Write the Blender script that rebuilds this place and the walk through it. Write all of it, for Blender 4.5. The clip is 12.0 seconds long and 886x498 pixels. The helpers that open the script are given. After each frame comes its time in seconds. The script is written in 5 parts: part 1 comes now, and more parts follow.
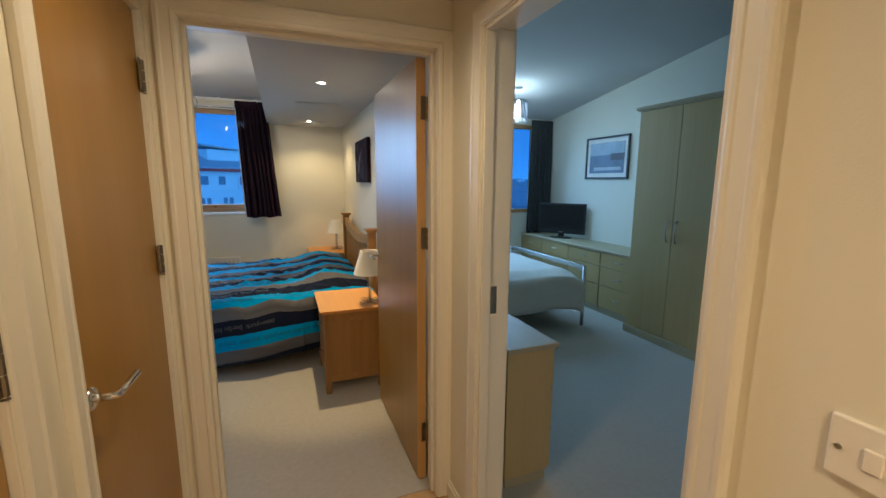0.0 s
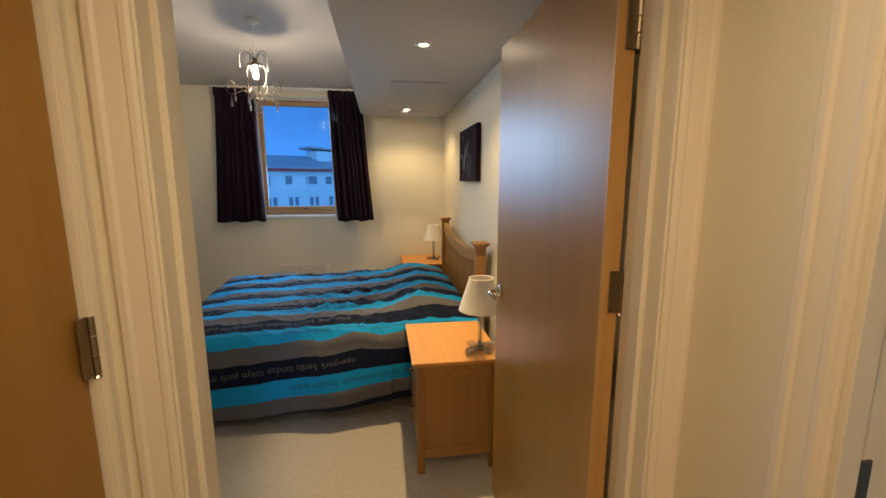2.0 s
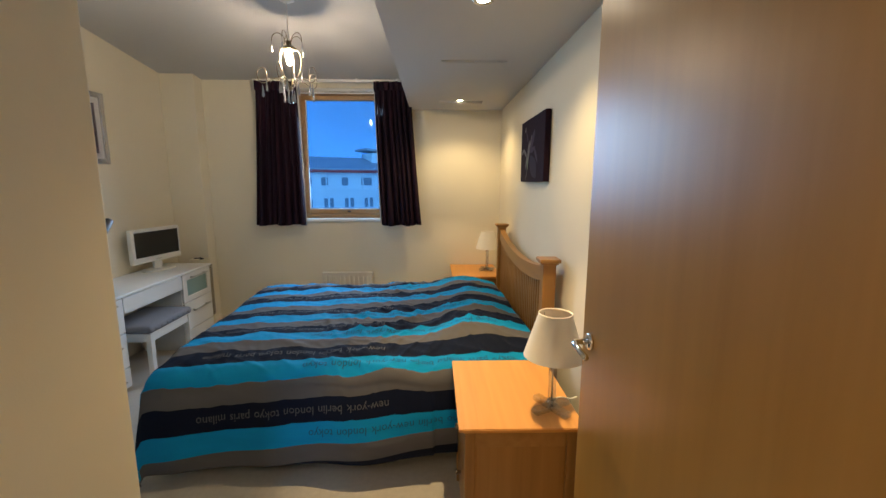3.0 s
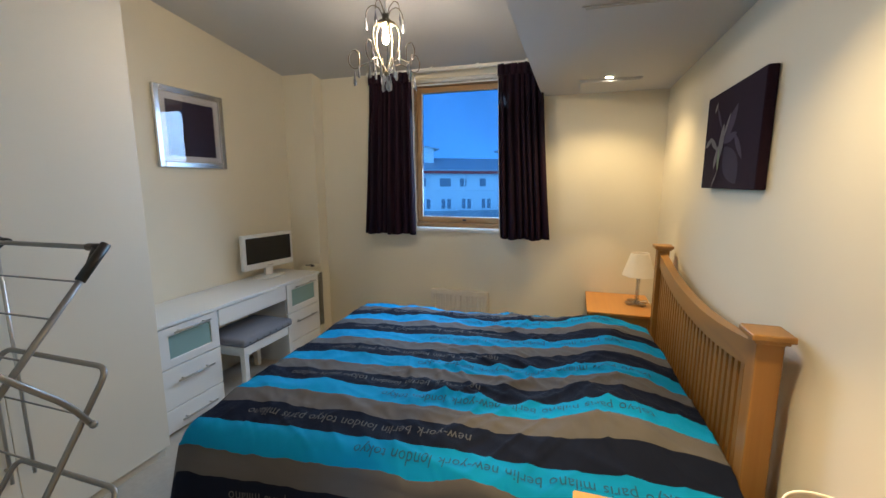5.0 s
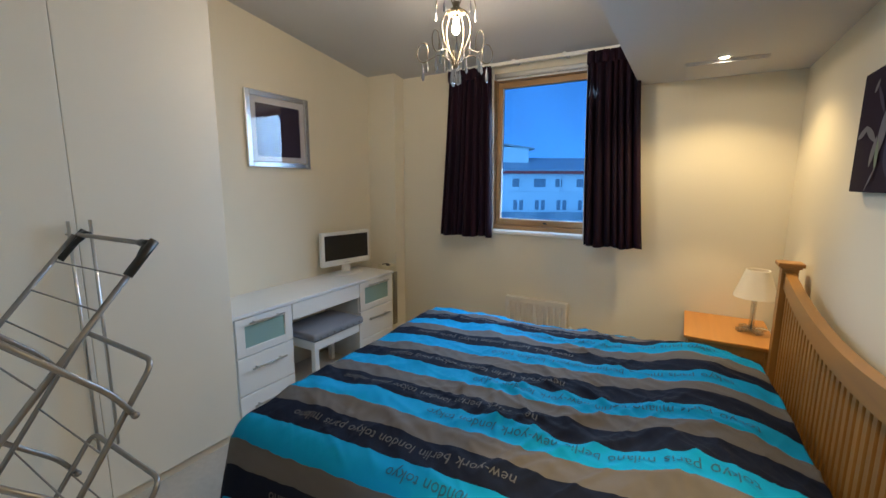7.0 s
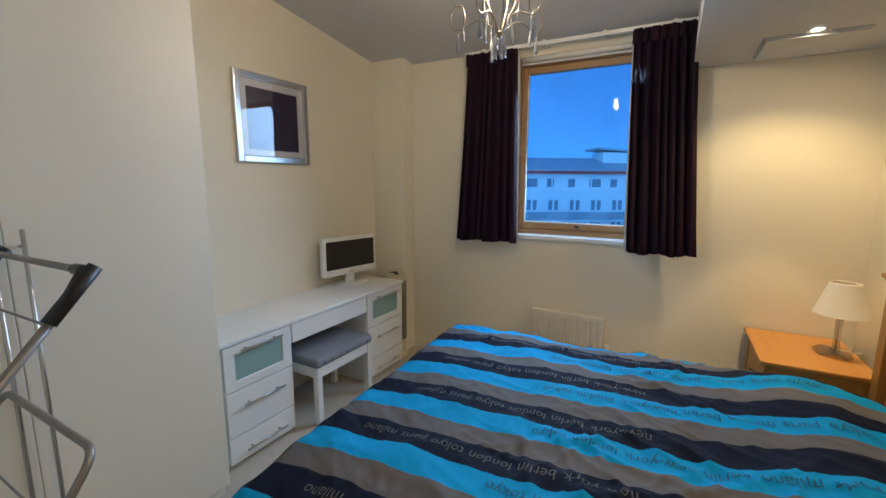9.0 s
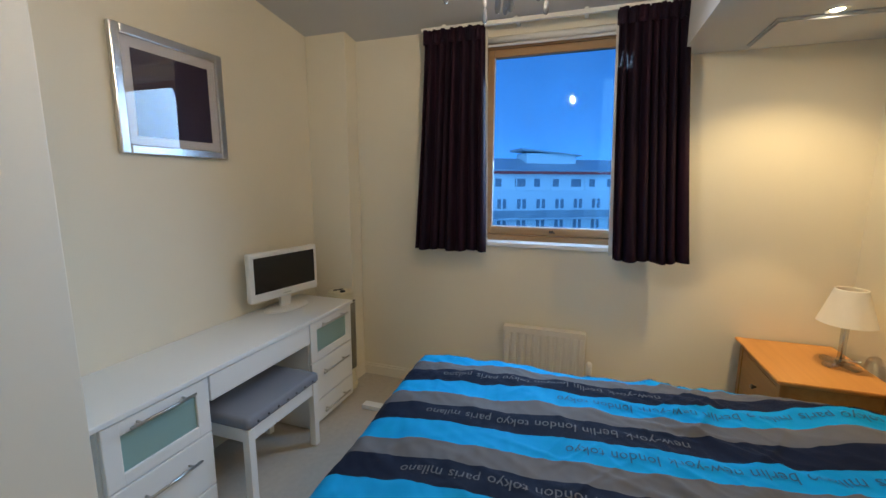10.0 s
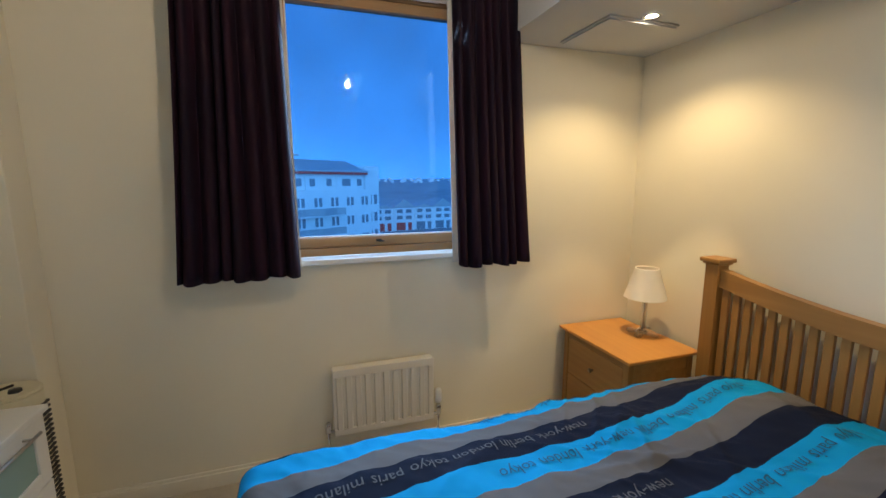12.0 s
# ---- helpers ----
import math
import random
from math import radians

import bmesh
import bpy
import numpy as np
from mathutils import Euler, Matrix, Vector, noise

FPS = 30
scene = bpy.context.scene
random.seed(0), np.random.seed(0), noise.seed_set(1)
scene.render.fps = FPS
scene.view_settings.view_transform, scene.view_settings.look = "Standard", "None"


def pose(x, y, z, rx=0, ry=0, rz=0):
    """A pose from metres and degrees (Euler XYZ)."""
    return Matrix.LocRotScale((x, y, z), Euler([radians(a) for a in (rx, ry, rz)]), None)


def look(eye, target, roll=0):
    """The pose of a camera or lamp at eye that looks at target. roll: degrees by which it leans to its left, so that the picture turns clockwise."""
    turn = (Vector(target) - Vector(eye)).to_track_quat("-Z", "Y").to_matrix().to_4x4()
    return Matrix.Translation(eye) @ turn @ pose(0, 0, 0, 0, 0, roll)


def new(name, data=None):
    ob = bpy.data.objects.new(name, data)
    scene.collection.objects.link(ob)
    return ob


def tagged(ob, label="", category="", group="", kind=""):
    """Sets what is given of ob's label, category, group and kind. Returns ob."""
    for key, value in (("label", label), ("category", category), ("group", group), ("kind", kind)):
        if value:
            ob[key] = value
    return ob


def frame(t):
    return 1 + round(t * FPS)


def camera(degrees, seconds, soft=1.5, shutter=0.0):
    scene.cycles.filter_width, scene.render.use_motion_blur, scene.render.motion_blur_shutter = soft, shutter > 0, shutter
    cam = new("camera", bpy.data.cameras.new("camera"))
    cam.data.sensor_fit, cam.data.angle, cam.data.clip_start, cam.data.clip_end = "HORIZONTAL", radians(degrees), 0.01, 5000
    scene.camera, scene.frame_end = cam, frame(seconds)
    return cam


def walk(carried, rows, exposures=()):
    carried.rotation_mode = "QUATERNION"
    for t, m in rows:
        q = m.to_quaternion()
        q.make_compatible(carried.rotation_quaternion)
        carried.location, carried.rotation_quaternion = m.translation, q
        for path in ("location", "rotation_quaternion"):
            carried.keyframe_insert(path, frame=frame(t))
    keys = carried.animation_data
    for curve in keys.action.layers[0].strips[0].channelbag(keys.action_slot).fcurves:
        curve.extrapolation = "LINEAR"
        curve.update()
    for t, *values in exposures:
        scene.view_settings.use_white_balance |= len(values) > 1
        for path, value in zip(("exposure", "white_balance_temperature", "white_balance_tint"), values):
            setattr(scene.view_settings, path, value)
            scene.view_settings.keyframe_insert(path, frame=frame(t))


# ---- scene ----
cam = camera(93.7, 12.0)
PATH = [
    (0, (0.341, 0.407, 1.509), (1.052, 2.249, 1.19), 0.3),
    (0.5, (0.379, 0.647, 1.509), (0.993, 2.522, 1.188), 0.3),
    (1, (0.41, 0.874, 1.509), (0.923, 2.781, 1.19), 0.2),
    (1.5, (0.419, 1.088, 1.488), (0.818, 3.021, 1.167), 0.2),
    (2, (0.413, 1.354, 1.507), (0.701, 3.306, 1.181), 0.0),
    (2.5, (0.436, 1.624, 1.482), (0.604, 3.591, 1.161), 0.0),
    (3, (0.455, 1.897, 1.498), (0.498, 3.871, 1.179), 0.1),
    (3.5, (0.456, 2.087, 1.497), (0.353, 4.059, 1.179), 0.0),
    (5.5, (0.535, 2.807, 1.533), (-0.203, 4.64, 1.216), 0.1),
    (6, (0.56, 2.875, 1.528), (-0.295, 4.658, 1.211), 0.2),
    (6.5, (0.571, 2.887, 1.53), (-0.369, 4.625, 1.214), 0.1),
    (7, (0.575, 2.889, 1.527), (-0.42, 4.597, 1.21), 0.3),
    (9, (0.171, 3.155, 1.513), (-0.782, 4.887, 1.196), 0.3),
    (9.5, (-0.048, 3.322, 1.508), (-0.879, 5.117, 1.191), 0.3),
    (10, (-0.24, 3.517, 1.511), (-0.884, 5.389, 1.194), 0.2),
    (10.5, (-0.386, 3.693, 1.503), (-0.794, 5.63, 1.186), 0.1),
    (11, (-0.544, 3.86, 1.507), (-0.675, 5.834, 1.19), 0.1),
    (11.5, (-0.706, 4.024, 1.493), (-0.481, 5.988, 1.176), -0.1),
    (12, (-0.822, 4.182, 1.487), (-0.201, 6.056, 1.171), -0.1),
]
walk(cam, [(t, look(eye, target, roll)) for t, eye, target, roll in PATH], exposures=[(0.0, -0.13, 6000, 10), (1.0, 0.0, 6550, 12), (2.0, -0.05, 6950, 14), (3.5, 0.15, 6600, 12), (5.5, 0.14, 6500, 12), (12.0, 0.16, 6500, 12)])

# ---- world and light ----
world = bpy.data.worlds.new("dusk")
scene.world = world
world.use_nodes = True
wn, wl = world.node_tree.nodes, world.node_tree.links
sky = wn.new("ShaderNodeTexSky")
sky.sky_type, sky.sun_disc = "NISHITA", False
sky.sun_elevation, sky.sun_rotation = radians(42), radians(180)
tint = wn.new("ShaderNodeMix")
tint.data_type, tint.blend_type = "RGBA", "MULTIPLY"
tint.inputs[0].default_value = 1.0
tint.inputs[7].default_value = (0.68, 2.15, 3.45, 1)
# haze evens the sky out towards the horizon
heading, lift = wn.new("ShaderNodeTexCoord"), wn.new("ShaderNodeVectorMath")
lift.operation = "ADD"
lift.inputs[1].default_value = (0, 0, 0.38)
wl.new(heading.outputs["Generated"], lift.inputs[0])
wl.new(lift.outputs[0], sky.inputs["Vector"])
wl.new(sky.outputs[0], tint.inputs[6])
cloud, soft_cloud, veil = wn.new("ShaderNodeTexNoise"), wn.new("ShaderNodeMapRange"), wn.new("ShaderNodeMix")
cloud.inputs["Scale"].default_value, cloud.inputs["Detail"].default_value = 6.0, 5
soft_cloud.inputs[3].default_value, soft_cloud.inputs[4].default_value = 0.70, 1.28
veil.data_type, veil.blend_type = "RGBA", "MULTIPLY"
veil.inputs[0].default_value = 1.0
wl.new(cloud.outputs[0], soft_cloud.inputs[0])
wl.new(tint.outputs[2], veil.inputs[6]), wl.new(soft_cloud.outputs[0], veil.inputs[7])
wl.new(veil.outputs[2], wn["Background"].inputs[0])
SKY = 0.14
wn["Background"].inputs[1].default_value = SKY

WARM = (1.0, 0.75, 0.44)
SPOTW = (1.0, 0.75, 0.38)


def sun_light():
    d = bpy.data.lights.new("sun", "SUN")
    d.energy, d.angle, d.color = 0.5, radians(20), (0.45, 0.68, 1.0)
    ob = new("sun", d)
    ob.matrix_world = look((0, 0, 30), (6, 30, 0))
    return ob


sun_light()


def downlight_lamp(x, y, z, watts, cone, color, size=0.03, blend=0.5):
    d = bpy.data.lights.new("downlight_lamp", "SPOT")
    d.energy, d.spot_size, d.spot_blend, d.shadow_soft_size, d.color = watts, radians(cone), blend, size, color
    ob = new("downlight_lamp", d)
    ob.matrix_world = look((x, y, z), (x, y + 0.0001, 0))
    return ob


for lx, ly, beam, spill, cone, edge in ((0.655, 3.70, 84, 29, 54, 0.5), (0.69, 5.78, 30, 23, 53, 0.25)):
    downlight_lamp(lx, ly, 2.205, beam, cone, SPOTW, 0.016, edge)
    downlight_lamp(lx, ly, 2.207, spill, 132, SPOTW, 0.012, 0.6)
downlight_lamp(0.48, 1.45, 2.21, 24, 165, WARM, 0.04, 0.8)
downlight_lamp(0.40, -0.35, 2.21, 56, 165, WARM, 0.04, 0.8)


def window_light(x, y, z, w, h, watts, color):
    """The sky's light in a window's opening."""
    d = bpy.data.lights.new("window_light", "AREA")
    d.shape, d.size, d.size_y, d.energy, d.color = "RECTANGLE", w, h, watts, color
    ob = new("window_light", d)
    d.spread = radians(125)
    ob.matrix_world = look((x, y, z), (x, y - 1, z - 0.45))
    return ob


window_light(-0.44, 6.355, 1.76, 0.84, 1.10, 28, (0.40, 0.66, 1.0))
window_light(2.92, 5.925, 1.70, 1.85, 1.12, 28, (0.36, 0.68, 1.0))
BULB_W = 690.0      # radiance of the warm bulb
BULB2_W = 320.0      # radiance of the cool bulb

# ---- materials ----


def mat(name, color, rough=0.6, metal=0.0, var=0.06, scale=6.0, bump=0.0, bscale=80.0, spec=0.5, sheen=0.0):
    m = bpy.data.materials.new(name)
    m.use_nodes = True
    n, l = m.node_tree.nodes, m.node_tree.links
    b = n["Principled BSDF"]
    b.inputs["Roughness"].default_value, b.inputs["Metallic"].default_value = rough, metal
    b.inputs["Specular IOR Level"].default_value = spec
    b.inputs["Sheen Weight"].default_value = sheen
    b.inputs["Base Color"].default_value = (*color, 1)
    tc = n.new("ShaderNodeTexCoord")
    if var:
        no = n.new("ShaderNodeTexNoise")
        no.inputs["Scale"].default_value, no.inputs["Detail"].default_value = scale, 6
        l.new(tc.outputs["Object"], no.inputs["Vector"])
        ramp = n.new("ShaderNodeMapRange")
        ramp.inputs[3].default_value, ramp.inputs[4].default_value = 1 - var, 1 + var
        l.new(no.outputs[0], ramp.inputs[0])
        mul = n.new("ShaderNodeMix")
        mul.data_type, mul.blend_type = "RGBA", "MULTIPLY"
        mul.inputs[0].default_value = 1
        mul.inputs[6].default_value = (*color, 1)
        l.new(ramp.outputs[0], mul.inputs[7])
        l.new(mul.outputs[2], b.inputs["Base Color"])
        r2 = n.new("ShaderNodeMapRange")
        r2.inputs[3].default_value, r2.inputs[4].default_value = max(0, rough - 0.06), min(1, rough + 0.06)
        l.new(no.outputs[0], r2.inputs[0])
        l.new(r2.outputs[0], b.inputs["Roughness"])
    if bump:
        nb = n.new("ShaderNodeTexNoise")
        nb.inputs["Scale"].default_value, nb.inputs["Detail"].default_value = bscale, 4
        l.new(tc.outputs["Object"], nb.inputs["Vector"])
        bp = n.new("ShaderNodeBump")
        bp.inputs["Strength"].default_value, bp.inputs["Distance"].default_value = bump, 0.004
        l.new(nb.outputs[0], bp.inputs["Height"])
        l.new(bp.outputs[0], b.inputs["Normal"])
    return m


def wood(name, c1, c2, axis="z", rough=0.4, scale=1.0, contrast=1.0, relief=0.12):
    m = bpy.data.materials.new(name)
    m.use_nodes = True
    n, l = m.node_tree.nodes, m.node_tree.links
    b = n["Principled BSDF"]
    tc, mp = n.new("ShaderNodeTexCoord"), n.new("ShaderNodeMapping")
    s = {"x": (1.2, 28, 28), "y": (28, 1.2, 28), "z": (28, 28, 1.2)}[axis]
    mp.inputs["Scale"].default_value = [v * scale for v in s]
    l.new(tc.outputs["Object"], mp.inputs[0])
    a, g = n.new("ShaderNodeTexNoise"), n.new("ShaderNodeTexNoise")
    a.inputs["Scale"].default_value, a.inputs["Detail"].default_value, a.inputs["Distortion"].default_value = 1.0, 8, 0.6
    g.inputs["Scale"].default_value, g.inputs["Detail"].default_value = 0.35, 3
    l.new(mp.outputs[0], a.inputs["Vector"]), l.new(mp.outputs[0], g.inputs["Vector"])
    add = n.new("ShaderNodeMath")
    add.operation = "ADD"
    l.new(a.outputs[0], add.inputs[0]), l.new(g.outputs[0], add.inputs[1])
    mr = n.new("ShaderNodeMapRange")
    mr.inputs[1].default_value, mr.inputs[2].default_value = 1 - 0.3 / contrast, 1 + 0.3 / contrast
    l.new(add.outputs[0], mr.inputs[0])
    mix = n.new("ShaderNodeMix")
    mix.data_type = "RGBA"
    mix.inputs[6].default_value, mix.inputs[7].default_value = (*c1, 1), (*c2, 1)
    l.new(mr.outputs[0], mix.inputs[0])
    l.new(mix.outputs[2], b.inputs["Base Color"])
    r = n.new("ShaderNodeMapRange")
    r.inputs[3].default_value, r.inputs[4].default_value = rough - 0.05, rough + 0.08
    l.new(a.outputs[0], r.inputs[0]), l.new(r.outputs[0], b.inputs["Roughness"])
    bp = n.new("ShaderNodeBump")
    bp.inputs["Strength"].default_value, bp.inputs["Distance"].default_value = relief, 0.002
    l.new(a.outputs[0], bp.inputs["Height"]), l.new(bp.outputs[0], b.inputs["Normal"])
    return m


def pane_glass(name, tintc=(1, 1, 1), gloss=0.04):
    m = bpy.data.materials.new(name)
    m.use_nodes = True
    n, l = m.node_tree.nodes, m.node_tree.links
    n.remove(n["Principled BSDF"])
    tr, gl, mx, fr = n.new("ShaderNodeBsdfTransparent"), n.new("ShaderNodeBsdfGlossy"), n.new("ShaderNodeMixShader"), n.new("ShaderNodeLayerWeight")
    tr.inputs[0].default_value = (*tintc, 1)
    gl.inputs["Roughness"].default_value = 0.0
    fr.inputs[0].default_value = 0.5
    pw, sc = n.new("ShaderNodeMath"), n.new("ShaderNodeMath")
    pw.operation, sc.operation = "POWER", "MULTIPLY_ADD"
    pw.inputs[1].default_value, sc.inputs[1].default_value, sc.inputs[2].default_value = 4.0, 0.85, gloss
    l.new(fr.outputs[1], pw.inputs[0]), l.new(pw.outputs[0], sc.inputs[0])
    l.new(sc.outputs[0], mx.inputs[0]), l.new(tr.outputs[0], mx.inputs[1]), l.new(gl.outputs[0], mx.inputs[2])
    l.new(mx.outputs[0], n["Material Output"].inputs[0])
    return m


def glow(name, color, strength):
    m = bpy.data.materials.new(name)
    m.use_nodes = True
    n, l = m.node_tree.nodes, m.node_tree.links
    n.remove(n["Principled BSDF"])
    e = n.new("ShaderNodeEmission")
    e.inputs[0].default_value, e.inputs[1].default_value = (*color, 1), strength
    l.new(e.outputs[0], n["Material Output"].inputs[0])
    return m


def cloth(name, color, rough=0.9, bump=0.5, weave=600.0):
    return mat(name, color, rough, var=0.08, scale=9, bump=bump, bscale=weave, spec=0.2, sheen=0.15)


M_WALL = mat("magnolia_wall_paint", (0.79, 0.735, 0.60), 0.75, var=0.03, scale=2.5, bump=0.08, bscale=240, spec=0.25)
M_WALL2 = mat("pale_wall_paint", (0.74, 0.74, 0.66), 0.75, var=0.03, scale=2.5, bump=0.08, bscale=240, spec=0.25)
# Greyed below true white: weaker light on the ceilings is put into the colour.
M_CEIL = mat("dimmed_white_ceiling_paint", (0.55, 0.55, 0.545), 0.85, var=0.02, scale=2, bump=0.06, bscale=200, spec=0.2)
M_TRIM = mat("cream_gloss_trim", (0.80, 0.745, 0.63), 0.36, var=0.015, scale=3)
M_CARPET = mat("beige_carpet", (0.52, 0.47, 0.40), 0.95, var=0.14, scale=35, bump=0.9, bscale=420, spec=0.1, sheen=0.2)
M_CARPET2 = mat("pale_carpet", (0.50, 0.49, 0.45), 0.95, var=0.12, scale=35, bump=0.9, bscale=420, spec=0.1, sheen=0.2)
M_HALLFLOOR = wood("oak_laminate", (0.50, 0.30, 0.14), (0.62, 0.40, 0.20), "y", 0.35)
M_DOOR = wood("oak_veneer_door", (0.32, 0.165, 0.033), (0.42, 0.23, 0.056), "z", 0.34, 0.9, 0.6, 0.012)
M_DOOREDGE = wood("oak_lipping", (0.50, 0.29, 0.10), (0.58, 0.35, 0.13), "z", 0.4)
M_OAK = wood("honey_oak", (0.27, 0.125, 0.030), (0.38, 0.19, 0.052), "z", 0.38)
# Top toned about twice as light as the oak sides: downlight painted in.
M_OAKX = wood("honey_oak_lit_top", (0.60, 0.265, 0.06), (0.70, 0.335, 0.09), "y", 0.36)
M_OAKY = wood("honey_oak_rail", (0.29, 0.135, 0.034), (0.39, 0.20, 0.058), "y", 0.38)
M_WINWOOD = wood("stained_window_wood", (0.36, 0.20, 0.085), (0.46, 0.28, 0.13), "x", 0.35)
M_MAPLE = wood("pale_maple_foil", (0.47, 0.34, 0.15), (0.56, 0.42, 0.20), "z", 0.45, 1.0, 0.5)
M_MAPLED = wood("pale_maple_edge", (0.40, 0.34, 0.22), (0.48, 0.42, 0.28), "y", 0.45, 1.0, 0.5)
M_WHITE = mat("white_lacquer", (0.82, 0.82, 0.80), 0.35, var=0.02, scale=5)
M_WARDROBE = mat("cream_wardrobe_foil", (0.74, 0.70, 0.60), 0.45, var=0.02, scale=4)
M_PLASTICW = mat("white_plastic", (0.80, 0.79, 0.75), 0.4, var=0.02)
M_CREAMPL = mat("cream_plastic", (0.72, 0.66, 0.48), 0.45, var=0.03)
M_BLACKPL = mat("black_plastic", (0.012, 0.012, 0.013), 0.4, var=0.05)
M_SCREEN = mat("dark_screen", (0.010, 0.008, 0.008), 0.12, var=0)
M_CHROME = mat("polished_chrome", (0.78, 0.78, 0.78), 0.12, 1.0, var=0.02)
M_STEEL = mat("brushed_steel", (0.55, 0.54, 0.52), 0.3, 1.0, var=0.05, scale=30)
M_AIRER = mat("grey_coated_tube", (0.24, 0.23, 0.22), 0.35, 0.5, var=0.06, scale=30)
M_BRASS = mat("aged_nickel", (0.28, 0.23, 0.17), 0.3, 1.0, var=0.1, scale=40)
M_CURTAIN = wood("aubergine_curtain", (0.005, 0.003, 0.010), (0.024, 0.006, 0.016), "z", 0.72, 1.3, 1.1, 0.05)
M_CURTAIN.node_tree.nodes["Principled BSDF"].inputs["Specular IOR Level"].default_value = 0.2
M_LINING = cloth("curtain_lining", (0.62, 0.60, 0.56))
M_RAD = mat("radiator_enamel", (0.76, 0.71, 0.62), 0.35, var=0.02)
M_FROST = mat("frosted_green_glass", (0.27, 0.42, 0.40), 0.3, var=0.03)
M_CUSHION = cloth("grey_seat_fabric", (0.22, 0.23, 0.27), 0.85, 0.6, 300)
M_SHADE = mat("white_lamp_shade", (0.84, 0.79, 0.70), 0.8, var=0.03, scale=30, bump=0.2, bscale=400)
M_SHADE.node_tree.nodes["Principled BSDF"].inputs["Subsurface Weight"].default_value = 0.25
M_SHADE.node_tree.nodes["Principled BSDF"].inputs["Subsurface Radius"].default_value = (0.02, 0.018, 0.015)
M_CLEAR = pane_glass("clear_acrylic", (0.88, 0.89, 0.90), 0.10)
M_DROP = mat("glass_drop", (0.34, 0.36, 0.40), 0.05, 0.2, var=0)
M_CHAND = mat("cream_metal_arm", (0.20, 0.17, 0.115), 0.35, 0.5, var=0.03)
M_BULB = glow("warm_bulb", (1.0, 0.80, 0.55), BULB_W)
M_BULB2 = glow("cool_bulb", (0.66, 0.90, 1.0), BULB2_W)
M_SPOTLENS = glow("spot_lens", (1.0, 0.88, 0.65), 160)
# Blue-grey tint dims the view out: dusk haze is put into the glass.
M_PANE = pane_glass("window_glass", (0.60, 0.70, 0.78), 0.016)
M_PICGLASS = pane_glass("picture_glass", (1, 1, 1), 0.07)
M_MIRROR = mat("mirror", (0.85, 0.87, 0.87), 0.015, 1.0, var=0)
M_MOUNT = mat("pale_card_mount", (0.66, 0.64, 0.66), 0.8, var=0.02)
M_PURPLE = mat("dark_violet_print", (0.030, 0.017, 0.045), 0.6, var=0.3, scale=8)
M_SILVER = mat("silver_frame", (0.70, 0.69, 0.68), 0.25, 0.9, var=0.05, scale=20)
M_CANVAS = mat("dark_plum_canvas", (0.020, 0.009, 0.018), 0.9, var=0.3, scale=5, bump=0.2, bscale=500, spec=0.15)
M_PETAL = mat("pale_petal_print", (0.17, 0.15, 0.15), 0.9, var=0.35, scale=14)
M_PETAL2 = mat("violet_petal_print", (0.045, 0.026, 0.052), 0.9, var=0.35, scale=12)
M_PETAL3 = mat("deep_violet_petal_print", (0.024, 0.012, 0.032), 0.9, var=0.4, scale=10)
M_STEM = mat("green_stem_print", (0.16, 0.20, 0.11), 0.7, var=0.3, scale=12)
M_BEDWHITE = cloth("white_bedcover", (0.70, 0.70, 0.66), 0.9, 0.4, 300)
M_SHEET = cloth("white_sheet", (0.70, 0.68, 0.64))
M_BEDBASE = cloth("dark_bed_base", (0.06, 0.05, 0.045))
M_SWITCH = mat("switch_plastic", (0.84, 0.79, 0.70), 0.3, var=0.01)

# ---- mesh helpers ----


def part(name, bm, material, parent=None, label="", smooth=False):
    me = bpy.data.meshes.new(name)
    bmesh.ops.recalc_face_normals(bm, faces=bm.faces)
    bm.to_mesh(me)
    bm.free()
    if smooth:
        for p in me.polygons:
            p.use_smooth = True
    me.materials.append(material)
    ob = new(name, me)
    if parent is not None:
        ob.parent = parent
    if label:
        ob["label"] = label
    return ob


def thing(name, label, category, group="", kind="", at=(0, 0, 0), rz=0.0):
    ob = tagged(new(name), label, category, group, kind)
    ob.matrix_world = pose(*at, 0, 0, rz)
    return ob


def box(x0, x1, y0, y1, z0, z1, bevel=0.0, seg=2, bm=None):
    """A bevelled box, added to bm if one is given."""
    b = bmesh.new()
    bmesh.ops.create_cube(b, size=1)
    for v in b.verts:
        v.co = Vector(((x0 + x1) / 2 + v.co.x * (x1 - x0), (y0 + y1) / 2 + v.co.y * (y1 - y0), (z0 + z1) / 2 + v.co.z * (z1 - z0)))
    if bevel:
        bmesh.ops.bevel(b, geom=b.edges[:], offset=bevel, segments=seg, affect="EDGES", profile=0.5)
    return merge(bm, b) if bm is not None else b


def merge(bm, b):
    tmp = bpy.data.meshes.new("tmp")
    b.to_mesh(tmp)
    b.free()
    bm.from_mesh(tmp)
    bpy.data.meshes.remove(tmp)
    return bm


def lathe(profile, seg=24, at=(0, 0, 0), bm=None, close=False):
    """A turned solid from (radius, height) pairs."""
    b = bm if bm is not None else bmesh.new()
    rings = []
    for r, z in profile:
        rings.append([b.verts.new((at[0] + r * math.cos(2 * math.pi * i / seg), at[1] + r * math.sin(2 * math.pi * i / seg), at[2] + z)) for i in range(seg)])
    for a, c in zip(rings, rings[1:]):
        for i in range(seg):
            b.faces.new((a[i], a[(i + 1) % seg], c[(i + 1) % seg], c[i]))
    if close:
        b.faces.new(rings[0][::-1])
        b.faces.new(rings[-1])
    return b


